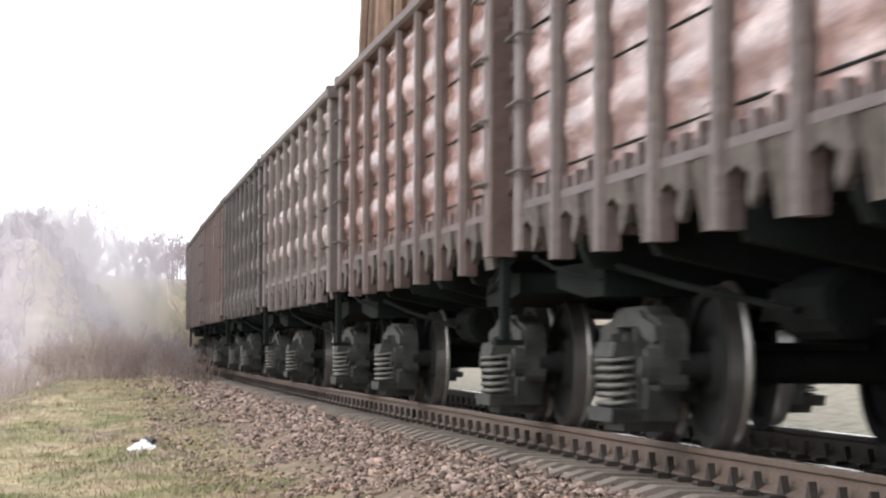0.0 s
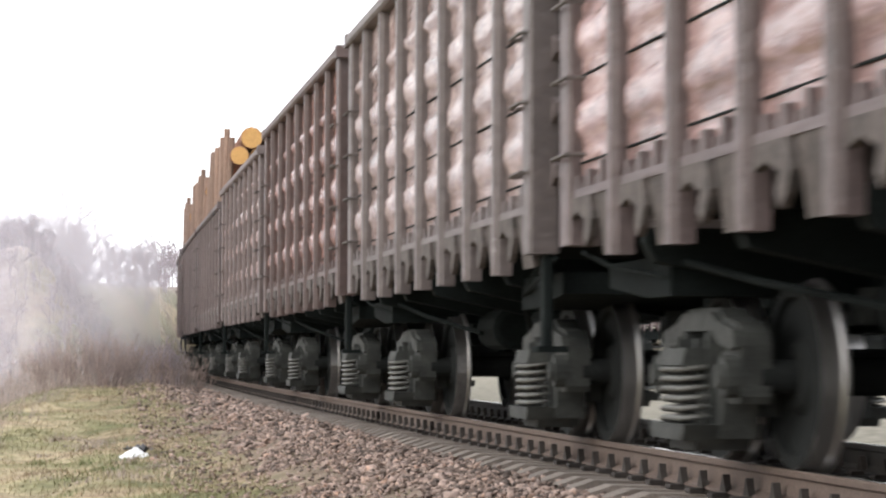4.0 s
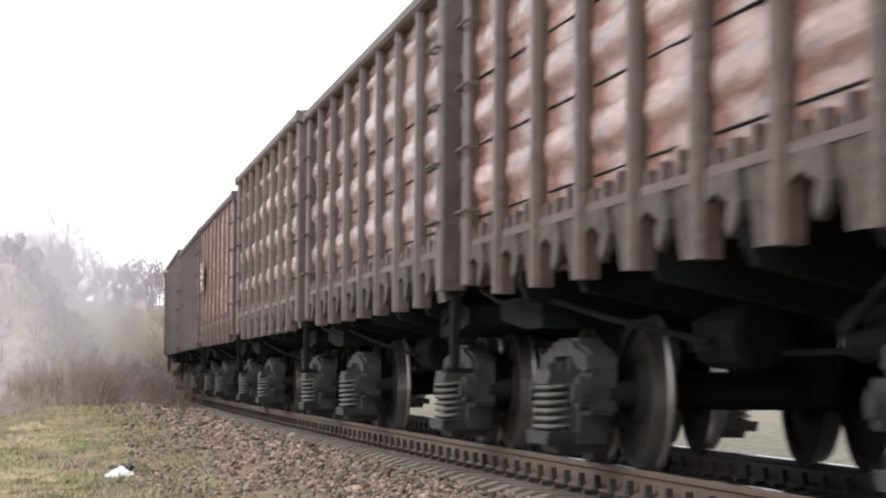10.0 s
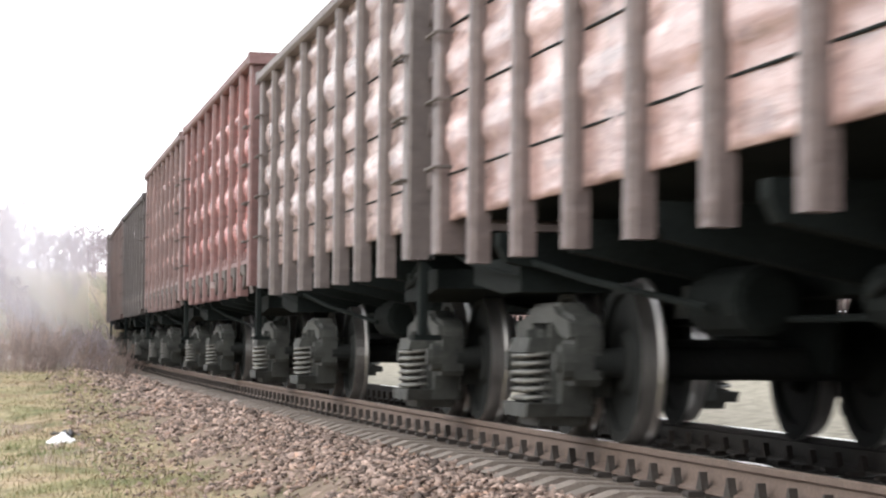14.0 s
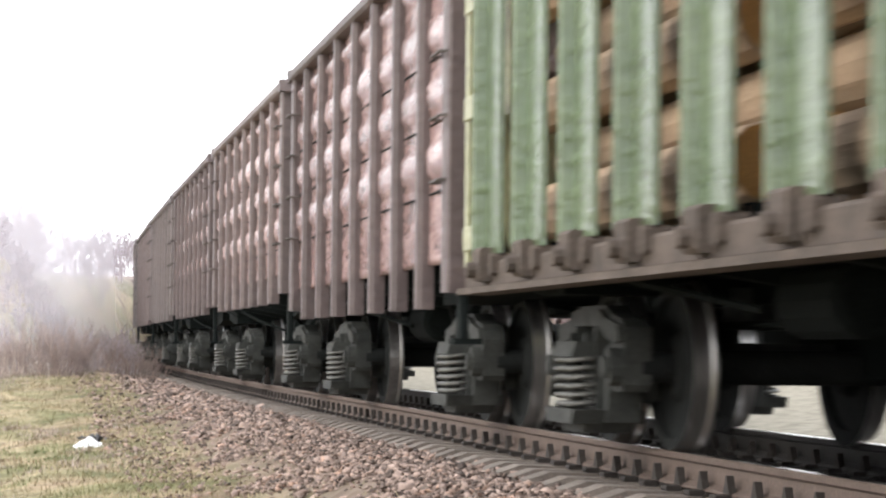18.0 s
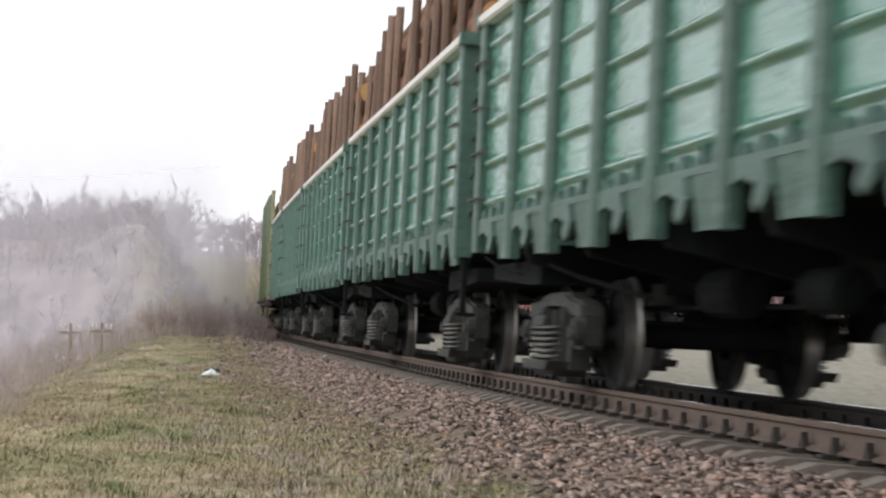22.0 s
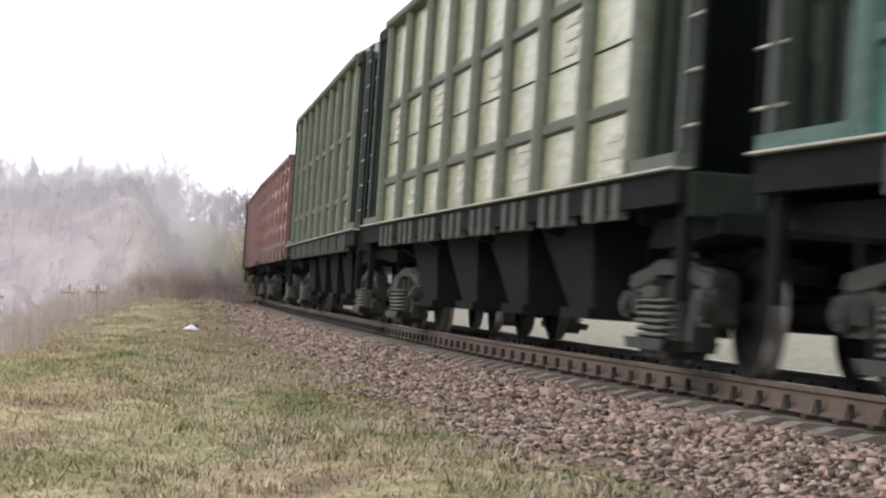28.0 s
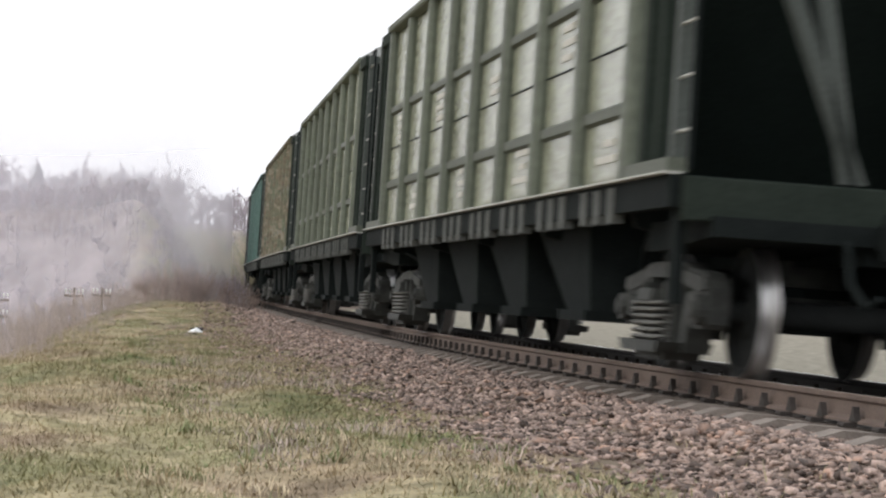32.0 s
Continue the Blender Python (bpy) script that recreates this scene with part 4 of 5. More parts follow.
def hopper(material, frame_material):
    """A tall covered grain wagon: ribbed sides, open end bays with slanted braces, outlet chutes below."""
    hl, half = 9.45, 7.4
    sill, top = 1.42, 4.25
    by = 7.6
    bm = bmesh.new()
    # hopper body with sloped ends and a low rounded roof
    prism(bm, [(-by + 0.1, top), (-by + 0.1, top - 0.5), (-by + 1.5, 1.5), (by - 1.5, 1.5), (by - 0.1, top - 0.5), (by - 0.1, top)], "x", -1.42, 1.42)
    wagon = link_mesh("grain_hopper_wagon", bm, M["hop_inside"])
    underframe(wagon, HOP, half)
    for y in (-half, half):
        add_bogie(wagon, y, 1.25)
    bm = bmesh.new()
    box(bm, -1.64, -1.5, -hl + 0.3, hl - 0.3, sill - 0.02, sill, 0.005)
    part("sill_edge", bm, M["sill_pale"], wagon, "thin pale sill edge")
    bm = bmesh.new()
    box(bm, -1.58, -1.48, -hl + 0.3, hl - 0.3, 1.17, sill - 0.02)
    box(bm, 1.48, 1.6, -hl + 0.3, hl - 0.3, 1.12, sill)
    part("side_sill", bm, M["steel_dark"], wagon)
    n = 8
    ys = [-by + 2 * by * i / n for i in range(n + 1)]
    bm = bmesh.new()
    prism(bm, [(-1.6, -0.09), (-1.55, -0.13), (-1.48, -0.13), (-1.48, 0.13), (-1.55, 0.13), (-1.6, 0.09)], "z", sill, top - 0.08)
    rib = part("rib", bm, frame_material, wagon)
    rib.location = (0, ys[0], 0)
    for y in ys[1:]:
        again(rib, wagon, pose(0, y, 0))
    for i, (a, b) in enumerate(zip(ys, ys[1:])):
        part("side_sheet", bulged_panel(a + 0.1, b - 0.1, sill, top - 0.08, -1.5, [], 0.03, 60 + i, 44, 0.25), material, wagon)
        for z in (2.0, 3.05):
            bm = bmesh.new()
            prism(bm, [(-1.5, z - 0.075), (-1.545, z - 0.05), (-1.545, z + 0.03), (-1.5, z + 0.06)], "y", a + 0.13, b - 0.13)
            part("belt_rail", bm, M["belt"], wagon)
        bm = bmesh.new()
        box(bm, -1.515, -1.49, a + 0.1, b - 0.1, 2.5, 2.512)
        part("sheet_seam", bm, M["steel_dark"], wagon)
        bm = bmesh.new()
        rr = random.Random(i)
        for k in range(2 + i % 3):
            z = 1.6 + 0.13 * k + (1.0 if i % 2 else 0)
            w = rr.uniform(0.2, 0.42)
            box(bm, -1.514, -1.5, (a + b) / 2 - w, (a + b) / 2 + w * rr.uniform(0.3, 1), z, z + 0.06)
        part("stencil_mark", bm, M["stencil"], wagon)
    bm = bmesh.new()
    box(bm, 1.48, 1.56, -by, by, sill, top)
    part("far_side_wall", bm, frame_material, wagon)
    bm = bmesh.new()
    box(bm, -1.64, -1.48, -by - 0.1, by + 0.1, top - 0.1, top, 0.02)
    part("top_rail", bm, frame_material, wagon)
    bm = bmesh.new()
    prism(bm, [(-1.56, top), (1.56, top), (1.3, top + 0.18), (0.6, top + 0.33), (-0.6, top + 0.33), (-1.3, top + 0.18)], "y", -by - 0.15, by + 0.15)
    roof = part("roof", bm, M["roof_pale"], wagon, "pale dusty rounded roof")
    bm = bmesh.new()
    prism(bm, [(-1.58, top + 0.02), (-1.3, top + 0.21), (-0.6, top + 0.36), (0.6, top + 0.36), (1.3, top + 0.21), (1.58, top + 0.02), (1.3, top), (-1.3, top)], "y", -0.04, 0.04)
    strip = part("roof_rib", bm, M["roof_pale"], roof)
    strip.location = (0, ys[0], 0)
    for y in ys[1:]:
        again(strip, roof, pose(0, y, 0))
    bm = bmesh.new()
    box(bm, -0.9, -0.62, -by, by, top + 0.36, top + 0.4)
    part("roof_walkway", bm, M["roof_pale"], wagon)
    bm = bmesh.new()
    box(bm, -0.5, 0.5, -0.6, 0.6, top + 0.3, top + 0.44, 0.03)
    lid = part("roof_hatch", bm, M["roof_pale"], wagon)
    lid.location = (0, -5.4, 0)
    for i in range(1, 4):
        again(lid, wagon, pose(0, -5.4 + 3.6 * i, 0))
    for s in (-1, 1):
        # open end bay: posts, slanted braces, ladder
        bm = bmesh.new()
        box(bm, -1.6, -1.45, *sorted((s * by, s * (hl - 0.35))), sill, sill + 0.1)
        part("end_bay_sill", bm, M["belt"], wagon)
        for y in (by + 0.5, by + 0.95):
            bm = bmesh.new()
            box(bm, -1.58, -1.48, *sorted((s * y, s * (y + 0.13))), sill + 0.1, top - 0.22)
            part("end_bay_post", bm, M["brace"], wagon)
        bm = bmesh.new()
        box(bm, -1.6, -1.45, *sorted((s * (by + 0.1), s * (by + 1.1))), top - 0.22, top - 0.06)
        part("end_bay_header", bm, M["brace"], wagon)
        bm = bmesh.new()
        for x in (-1, 1):
            for a, b in ((1.32, 0.2), (0.78, 0.26)):
                prism(bm, [(x * (a - 0.06), 4.1), (x * (a + 0.06), 4.1), (x * (b + 0.06), sill), (x * (b - 0.06), sill)], "y", *sorted((s * (hl - 0.5), s * (hl - 0.38))))
        for x in (-1.5, 1.5):
            box(bm, x - 0.06, x + 0.06, *sorted((s * (hl - 0.5), s * (hl - 0.38))), sill, 4.15)
        box(bm, -1.5, 1.5, *sorted((s * (hl - 0.5), s * (hl - 0.38))), 4.05, 4.15)
        part("end_frame", bm, M["end_grey"], wagon, "grey slanted end braces")
        bm = bmesh.new()
        y = s * (hl - 0.35)
        for k in range(7):
            z = 1.7 + 0.38 * k
            bm2 = bmesh.new()
            tube(bm2, [(-1.53, y - 0.24, z), (-1.53, y + 0.24, z)], 0.013, 5)
            part("ladder_rung", bm2, M["sill_pale"], wagon)
        for d in (-0.22, 0.22):
            box(bm, -1.515, -1.485, y + d - 0.015, y + d + 0.015, sill, top)
        part("ladder", bm, M["steel_dark"], wagon)
        bm = bmesh.new()
        box(bm, -1.5, 1.5, *sorted((s * by, s * (hl - 0.3))), sill - 0.08, sill - 0.02)
        part("end_platform", bm, M["steel_dark"], wagon)
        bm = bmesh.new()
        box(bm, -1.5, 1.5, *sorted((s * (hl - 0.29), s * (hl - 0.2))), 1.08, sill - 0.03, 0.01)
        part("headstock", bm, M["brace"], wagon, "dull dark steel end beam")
        bm = bmesh.new()
        box(bm, -1.5, -1.42, *sorted((s * (hl - 0.4), s * (hl - 0.55))), 0.5, 1.2, 0.01)
        part("foot_step", bm, M["steel_dark"], wagon)
    # outlet chutes and hanging brackets
    for i in range(4):
        y = -4.5 + 3.0 * i
        bm = bmesh.new()
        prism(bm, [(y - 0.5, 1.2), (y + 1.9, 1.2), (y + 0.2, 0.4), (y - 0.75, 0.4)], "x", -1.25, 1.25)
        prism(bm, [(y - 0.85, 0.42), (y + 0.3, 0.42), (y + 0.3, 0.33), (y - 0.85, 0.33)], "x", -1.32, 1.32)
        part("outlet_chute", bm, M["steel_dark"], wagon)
    bm = bmesh.new()
    prism(bm, [(-1.597, 1.37), (-1.5, 1.37), (-1.5, 1.1), (-1.592, 1.1)], "y", -0.1, 0.1)
    br = part("sill_bracket", bm, M["sill_dull"], wagon)
    br.location = (0, ys[0] + 0.3, 0)
    for i in range(1, 24):
        again(br, wagon, pose(0, ys[0] + 0.3 + i * 0.5 + (i // 3) * 0.4, 0))
    return wagon


def log_stack(length, base, width, height, seed, stakes=True):
    """Logs lying lengthwise between upright stakes."""
    rng = random.Random(seed)
    bm = bmesh.new()
    for y in (-length / 2 + 0.5, length / 2 - 0.5, 0):
        box(bm, -width / 2, width / 2, y - 0.06, y + 0.06, base, base + 0.1)
    stack = link_mesh("log_stack", bm, M["stake"])
    z, row = base + 0.1, 0
    while z < base + height:
        r = 0.19 + 0.02 * (row % 2)
        n = int(width / (2 * r)) - (row % 2)
        for i in range(n):
            rr = r * rng.uniform(0.8, 1.08)
            if 0 < i < n - 1 and z < base + height - 0.6:
                ends = [(-length / 2 + rng.uniform(0, 0.25), length / 2 - rng.uniform(0, 0.25))]
            else:
                ends = [(-length / 2 + rng.uniform(0, 0.25), -0.1 - rng.uniform(0, 0.2)), (0.1 + rng.uniform(0, 0.2), length / 2 - rng.uniform(0, 0.25))]
            for e0, e1 in ends:
                x = -width / 2 + r + i * 2 * r + (r if row % 2 else 0) + rng.uniform(-0.02, 0.02)
                bm = bmesh.new()
                lathe(bm, [(e0, rr * 0.94), (e0 + 0.02, rr), ((e0 + e1) / 2, rr * 0.96), (e1 - 0.02, rr * 0.9), (e1, rr * 0.85)], (x, 0, z + r + rng.uniform(-0.02, 0.03)), "y", 12)
                bm.faces.ensure_lookup_table()
                log = part("log", bm, M["bark"] if stakes else M["pale_bark"], stack)
                log.data.materials.append(M["wood_end"])
                k = len(log.data.polygons)
                log.data.polygons[k - 1].material_index = 1
                log.data.polygons[k - 2].material_index = 1
        z += 1.75 * r
        row += 1
    if stakes:
        n = 12
        for i in range(n):
            y = -length / 2 + 0.4 + (length - 0.8) * i / (n - 1) + rng.uniform(-0.12, 0.12)
            bm = bmesh.new()
            hgt = base + height + rng.uniform(-0.3, 0.3)
            tube(bm, [(-width / 2 - 0.02, y, base), (-width / 2 - 0.04, y + 0.02, base + 1.5), (-width / 2 + rng.uniform(-0.05, 0.08), y + rng.uniform(-0.08, 0.08), hgt)], 0.065, 7)
            part("stake", bm, M["stake"], stack)
    return stack


def recolour(wagon, swap):
    """Gives a copy its own paint: swap is {material: material}."""
    for o in wagon.children_recursive:
        for s in o.material_slots:
            if s.material in swap:
                to = swap[s.material]
                s.link = "OBJECT"
                s.material = to
    return wagon


M["latch"] = mat("dirty_hatch_latch", (0.12, 0.1, 0.092), 0.75, 0.0, (0.035, 0.031, 0.029), 0.9, 9, 40, 0.4, spec=0.3, third=(0.22, 0.2, 0.18))
M["sill_brown"] = mat("dusty_brown_sill", (0.12, 0.095, 0.08), 0.85, 0.0, (0.05, 0.043, 0.038), 0.8, 5, 40, 0.4, spec=0.2, third=(0.2, 0.17, 0.15))
M["pale_bark"] = mat("pale_peeled_bark", (0.4, 0.3, 0.2), 0.9, 0.0, (0.2, 0.12, 0.075), 0.7, 4, 40, 0.6, 0.02, (1, 0.5, 1), 0.3)
# hopper body and bay posts near black: the end bays' deep shade in colour
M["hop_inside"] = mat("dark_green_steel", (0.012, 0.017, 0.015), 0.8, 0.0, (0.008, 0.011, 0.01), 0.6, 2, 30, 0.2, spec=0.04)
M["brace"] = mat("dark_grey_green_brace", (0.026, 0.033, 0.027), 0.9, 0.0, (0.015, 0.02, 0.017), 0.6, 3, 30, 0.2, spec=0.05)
M["end_grey"] = mat("dull_grey_end_brace", (0.06, 0.07, 0.064), 0.7, 0.0, (0.06, 0.066, 0.06), 0.6, 3, 30, 0.2, spec=0.2)
M["belt"] = mat("grey_green_belt_rail", (0.085, 0.095, 0.072), 0.6, 0.0, (0.05, 0.056, 0.044), 0.6, 3, 30, 0.2, spec=0.3)
M["sill_dull"] = mat("dusty_sill_bracket", (0.1, 0.105, 0.098), 0.8, 0.0, (0.05, 0.053, 0.05), 0.7, 6, 40, 0.2, spec=0.2)
M["sill_pale"] = mat("worn_pale_edge", (0.4, 0.4, 0.36), 0.6, 0.0, (0.2, 0.2, 0.18), 0.7, 6, 40, 0.2)
M["roof_pale"] = mat("dusty_pale_roof", (0.42, 0.43, 0.42), 0.6, 0.0, (0.28, 0.29, 0.28), 0.6, 1.5, 30, 0.2)
PAINTS = {
    "mauve": paint("faded_mauve_paint", (0.326, 0.210, 0.198), (0.179, 0.114, 0.109)),
    "pink": paint("faded_pink_brown_paint", (0.414, 0.280, 0.260), (0.251, 0.167, 0.155)),
    "brown": paint("rusty_brown_paint", (0.285, 0.148, 0.123), (0.156, 0.089, 0.079)),
    "dark": paint("dirty_dark_brown_paint", (0.147, 0.104, 0.100), (0.076, 0.057, 0.056)),
    "grey": paint("chalky_grey_brown_paint", (0.365, 0.271, 0.254), (0.230, 0.170, 0.158)),
    "salmon": paint("faded_red_paint", (0.418, 0.219, 0.199), (0.293, 0.153, 0.140)),
    "red": paint("bright_red_paint", (0.430, 0.167, 0.153), (0.305, 0.122, 0.112), 0.45),
    "deepred": paint("dull_red_paint", (0.370, 0.188, 0.163), (0.200, 0.106, 0.096)),
    "umber": paint("dark_umber_paint", (0.16, 0.092, 0.083), (0.088, 0.055, 0.051)),
    "soot": paint("sooty_brown_paint", (0.088, 0.066, 0.063), (0.048, 0.037, 0.036)),
    "green": paint("glossy_green_paint", (0.165, 0.38, 0.305), (0.115, 0.275, 0.215), 0.5, 0.2, False),
    "deepgreen": paint("deep_green_paint", (0.1, 0.25, 0.195), (0.07, 0.18, 0.14), 0.5, 0.2, False),
    "lime": paint("pale_yellow_green_paint", (0.36, 0.36, 0.22), (0.24, 0.25, 0.15), 0.6, 0.5, False),
    "olive": paint("pale_olive_green_paint", (0.125, 0.162, 0.092), (0.08, 0.118, 0.066), 0.75, worn=False),
    "beige": paint("dusty_pale_beige_paint", (0.25, 0.262, 0.19), (0.18, 0.19, 0.14), 0.45, worn=False),
    "cream": paint("dusty_cream_paint", (0.34, 0.345, 0.235), (0.25, 0.255, 0.175), 0.45, worn=False),
    "greygreen": paint("dusty_grey_green_paint", (0.23, 0.255, 0.19), (0.15, 0.17, 0.127), 0.5, worn=False),
    "teal": paint("teal_green_paint", (0.075, 0.185, 0.165), (0.042, 0.11, 0.098), 0.6, 0.2, False),
    "tan": paint("peeling_tan_paint", (0.339, 0.279, 0.185), (0.196, 0.155, 0.102), 0.8),
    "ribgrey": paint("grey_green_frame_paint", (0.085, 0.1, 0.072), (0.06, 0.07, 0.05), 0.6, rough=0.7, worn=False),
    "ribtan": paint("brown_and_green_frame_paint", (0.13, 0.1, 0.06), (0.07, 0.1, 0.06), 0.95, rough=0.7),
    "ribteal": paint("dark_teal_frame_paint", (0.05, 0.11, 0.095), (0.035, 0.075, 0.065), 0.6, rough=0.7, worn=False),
}
# rib copies of each paint, darkened for dirt and for the ribs' shaded faces
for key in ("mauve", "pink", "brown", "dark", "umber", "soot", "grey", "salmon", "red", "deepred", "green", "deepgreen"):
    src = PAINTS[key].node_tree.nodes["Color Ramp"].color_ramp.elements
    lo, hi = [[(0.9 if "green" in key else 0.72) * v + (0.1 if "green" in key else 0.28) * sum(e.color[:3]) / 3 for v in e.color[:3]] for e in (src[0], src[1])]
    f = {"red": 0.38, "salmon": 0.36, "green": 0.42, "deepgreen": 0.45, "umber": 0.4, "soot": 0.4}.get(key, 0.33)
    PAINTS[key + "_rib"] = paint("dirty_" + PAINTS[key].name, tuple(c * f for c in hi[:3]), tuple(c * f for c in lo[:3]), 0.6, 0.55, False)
COLOUR_WORDS = {"deepgreen": "deep green", "umber": "dark umber-brown", "soot": "sooty brown", "mauve": "faded mauve-brown", "pink": "faded pinkish-brown", "brown": "rusty reddish-brown", "dark": "dirty dark-brown", "grey": "chalky grey-brown",
                "salmon": "faded pinkish-red", "red": "bright red", "deepred": "dull dark-red", "green": "fresh green"}

# order of the wagons from the head: kind, paint, loaded with logs
MAKEUP = {}
for k in range(-11, 34):
    MAKEUP[k] = ["plain" if 17 <= k <= 22 else "hatch", ("mauve", "brown", "dark", "grey")[k % 4], False]
for k, c in {0: "brown", 1: "mauve", 2: "mauve", 3: "pink", 4: "brown", 5: "grey", 6: "mauve", 7: "brown", 8: "grey", 9: "mauve", 10: "deepred", 11: "pink", 12: "mauve", 13: "brown", 14: "dark",
             15: "salmon", 16: "red", 17: "grey", 18: "pink", 19: "grey", 20: "mauve", 21: "pink", 22: "mauve", 29: "umber", 30: "soot", 31: "soot", 32: "red", 33: "red"}.items():
    MAKEUP[k][1] = c
MAKEUP[10][0] = "smooth"
for k in (0, 1, 2):
    MAKEUP[k][2] = True
MAKEUP[23] = ["flat", "olive", True]
for k in range(24, 29):
    MAKEUP[k] = ["lined", "green" if k < 27 else "deepgreen", True]
HOPPERS = [("greygreen", "ribgrey"), ("cream", "ribgrey"), ("teal", "ribteal"), ("tan", "ribtan"), ("beige", "ribgrey"), ("beige", "ribgrey")]
for i, (a, b) in enumerate(HOPPERS):
    MAKEUP[34 + i] = ["hopper", (a, b), False]
# lengths over the couplers: short, middling and long wagons
LONG = {24: 9.6, 25: 11.5, 26: 13.9, 27: 16.5, 28: 16.5}


# top above the rail where it is not the usual one
HEIGHTS = {8: 3.75, 11: 3.78, 12: 3.68, 3: 3.8, 4: 3.95, 5: 3.95, 15: 3.95, 16: 3.95}


def length_of(k):
    kind = MAKEUP[k][0]
    if kind in ("flat", "hopper"):
        return FLAT if kind == "flat" else HOP
    return LONG.get(k, 10.68 if k < 24 else 17.4)


def half_of(k):
    kind = MAKEUP[k][0]
    return {"flat": 3.9, "hopper": 7.4}.get(kind, 4.325 * length_of(k) / 13.92)


def gap_place(k):
    u = START
    for j in range(1, k + 1):
        u -= length_of(j)
    for j in range(0, k, -1):
        u += length_of(j)
    return u


def build_train():
    first = {}
    piles = {}
    for k in sorted(MAKEUP):
        kind, colour, logs = MAKEUP[k]
        size, half = length_of(k), half_of(k)
        u = gap_place(k) + size / 2
        m = track_pose(u, half)
        tall = HEIGHTS.get(k, 3.62)
        drop = 0.22 if k == 22 else 0.0
        sort = (kind, size, tall, drop)
        if sort not in first:
            if kind == "hopper":
                w = hopper(PAINTS[colour[0]], PAINTS[colour[1]])
            elif kind == "flat":
                w = stake_flat(PAINTS[colour])
            else:
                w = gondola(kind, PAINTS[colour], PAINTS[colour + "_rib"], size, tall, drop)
            first[sort] = (w, colour)
            w.matrix_basis = m
        else:
            src, c0 = first[sort]
            w = copy_thing(src, m)
            if kind == "hopper":
                recolour(w, {PAINTS[c0[0]]: PAINTS[colour[0]], PAINTS[c0[1]]: PAINTS[colour[1]], M["belt"]: PAINTS["ribteal"] if colour[0] == "teal" else M["belt"]})
            else:
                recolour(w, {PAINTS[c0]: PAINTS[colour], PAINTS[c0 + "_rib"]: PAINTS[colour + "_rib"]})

        if kind == "lined":
            for o in w.children:
                if o.name.startswith("top_rail"):
                    o.material_slots[0].link = "OBJECT"
                    o.material_slots[0].material = M["sticker"]
                    o["label"] = "white-painted top rail"
        if kind == "hopper":
            words = {"greygreen": "dusty grey-green", "beige": "dusty pale beige", "cream": "dusty cream-yellow", "teal": "faded teal-green", "tan": "peeling tan and green"}[colour[0]]
            tagged(w, words + " covered grain hopper wagon with ribbed sides", "hopper wagon", "grain hoppers of the train")
        elif kind == "flat":
            tagged(w, "pale olive-green stanchion flat wagon carrying logs", "flat wagon")
        else:
            extra = {"hatch": "with drop hatches", "lined": "with drop hatches", "plain": "with bare post ends below", "smooth": "with corrugated sides"}[kind]
            tagged(w, COLOUR_WORDS[colour] + " steel open gondola wagon " + extra, "gondola wagon", "gondolas of the train")
        if kind == "smooth":
            bm = bmesh.new()
            box(bm, -1.63, -1.6, 2.8, 3.65, 2.25, 2.78)
            part("plate", bm, PAINTS["pink"], w, "pale pink plate")
            bm = bmesh.new()
            for i in range(3):
                box(bm, -1.64, -1.63, 2.9, 3.45 - 0.1 * i, 2.35 + 0.13 * i, 2.41 + 0.13 * i)
            part("plate_mark", bm, M["stencil"], w)
        sets = [(c, c.parent.location.y + c.location.y) for c in w.children_recursive if c.name.split(".")[0] == "wheelset"]
        MOVING.append((w, u, half, sets))
        if logs:
            key = "flat" if kind == "flat" else size
            if key not in piles:
                pile = log_stack(9.6, 1.1, 2.9, 3.2, 5, False) if key == "flat" else log_stack(size * 0.885, 1.5, 2.66, 3.5, 3)
                pile.matrix_basis = m
                piles[key] = pile
            else:
                pile = copy_thing(piles[key], m)
            tagged(pile, "stack of freshly cut pine logs held by wooden stakes" if key != "flat" else "stack of pine logs between green steel stanchions", "log stack", "log loads on the train")
            MOVING.append((pile, u, half, []))


build_train()


# ---- things on the shelf and in the valley ----
def build_litter():
    x, y = -5.52, 52.73
    z = float(ground_z(x, y)[0])
    bm = bmesh.new()
    bmesh.ops.create_grid(bm, x_segments=8, y_segments=6, size=0.5)
    for v in bm.verts:
        r = v.co.length
        v.co.z = 0.03 * noise.noise(v.co * 4.0) + 0.2 * max(0, 0.55 - r)
        v.co.x *= 0.36 - 0.14 * abs(v.co.y) + 0.04 * noise.noise(v.co * 3)
        v.co.y *= 0.26
    bmesh.ops.solidify(bm, geom=bm.faces[:], thickness=0.006)
    ob = link_mesh("plastic_litter", bm, M["paper"])
    ob.matrix_basis = pose(x, y, z + 0.02, 8, -6, 25)
    tagged(ob, "crumpled white plastic scrap lying on the grass", "litter")
    bm = bmesh.new()
    bmesh.ops.create_grid(bm, x_segments=7, y_segments=6, size=0.5)
    for v in bm.verts:
        v.co.z = 0.09 * noise.noise(v.co * 6.0) + 0.05
        v.co.x *= 0.3
        v.co.y *= 0.24
    bmesh.ops.solidify(bm, geom=bm.faces[:], thickness=0.005)
    ob = link_mesh("dark_litter", bm, M["dark_film"])
    ob.matrix_basis = pose(x - 0.02, y + 0.7, float(ground_z(x - 0.02, y + 0.7)[0]) + 0.03, 0, 5, 60)
    tagged(ob, "dark plastic film scrap lying on the grass", "litter")


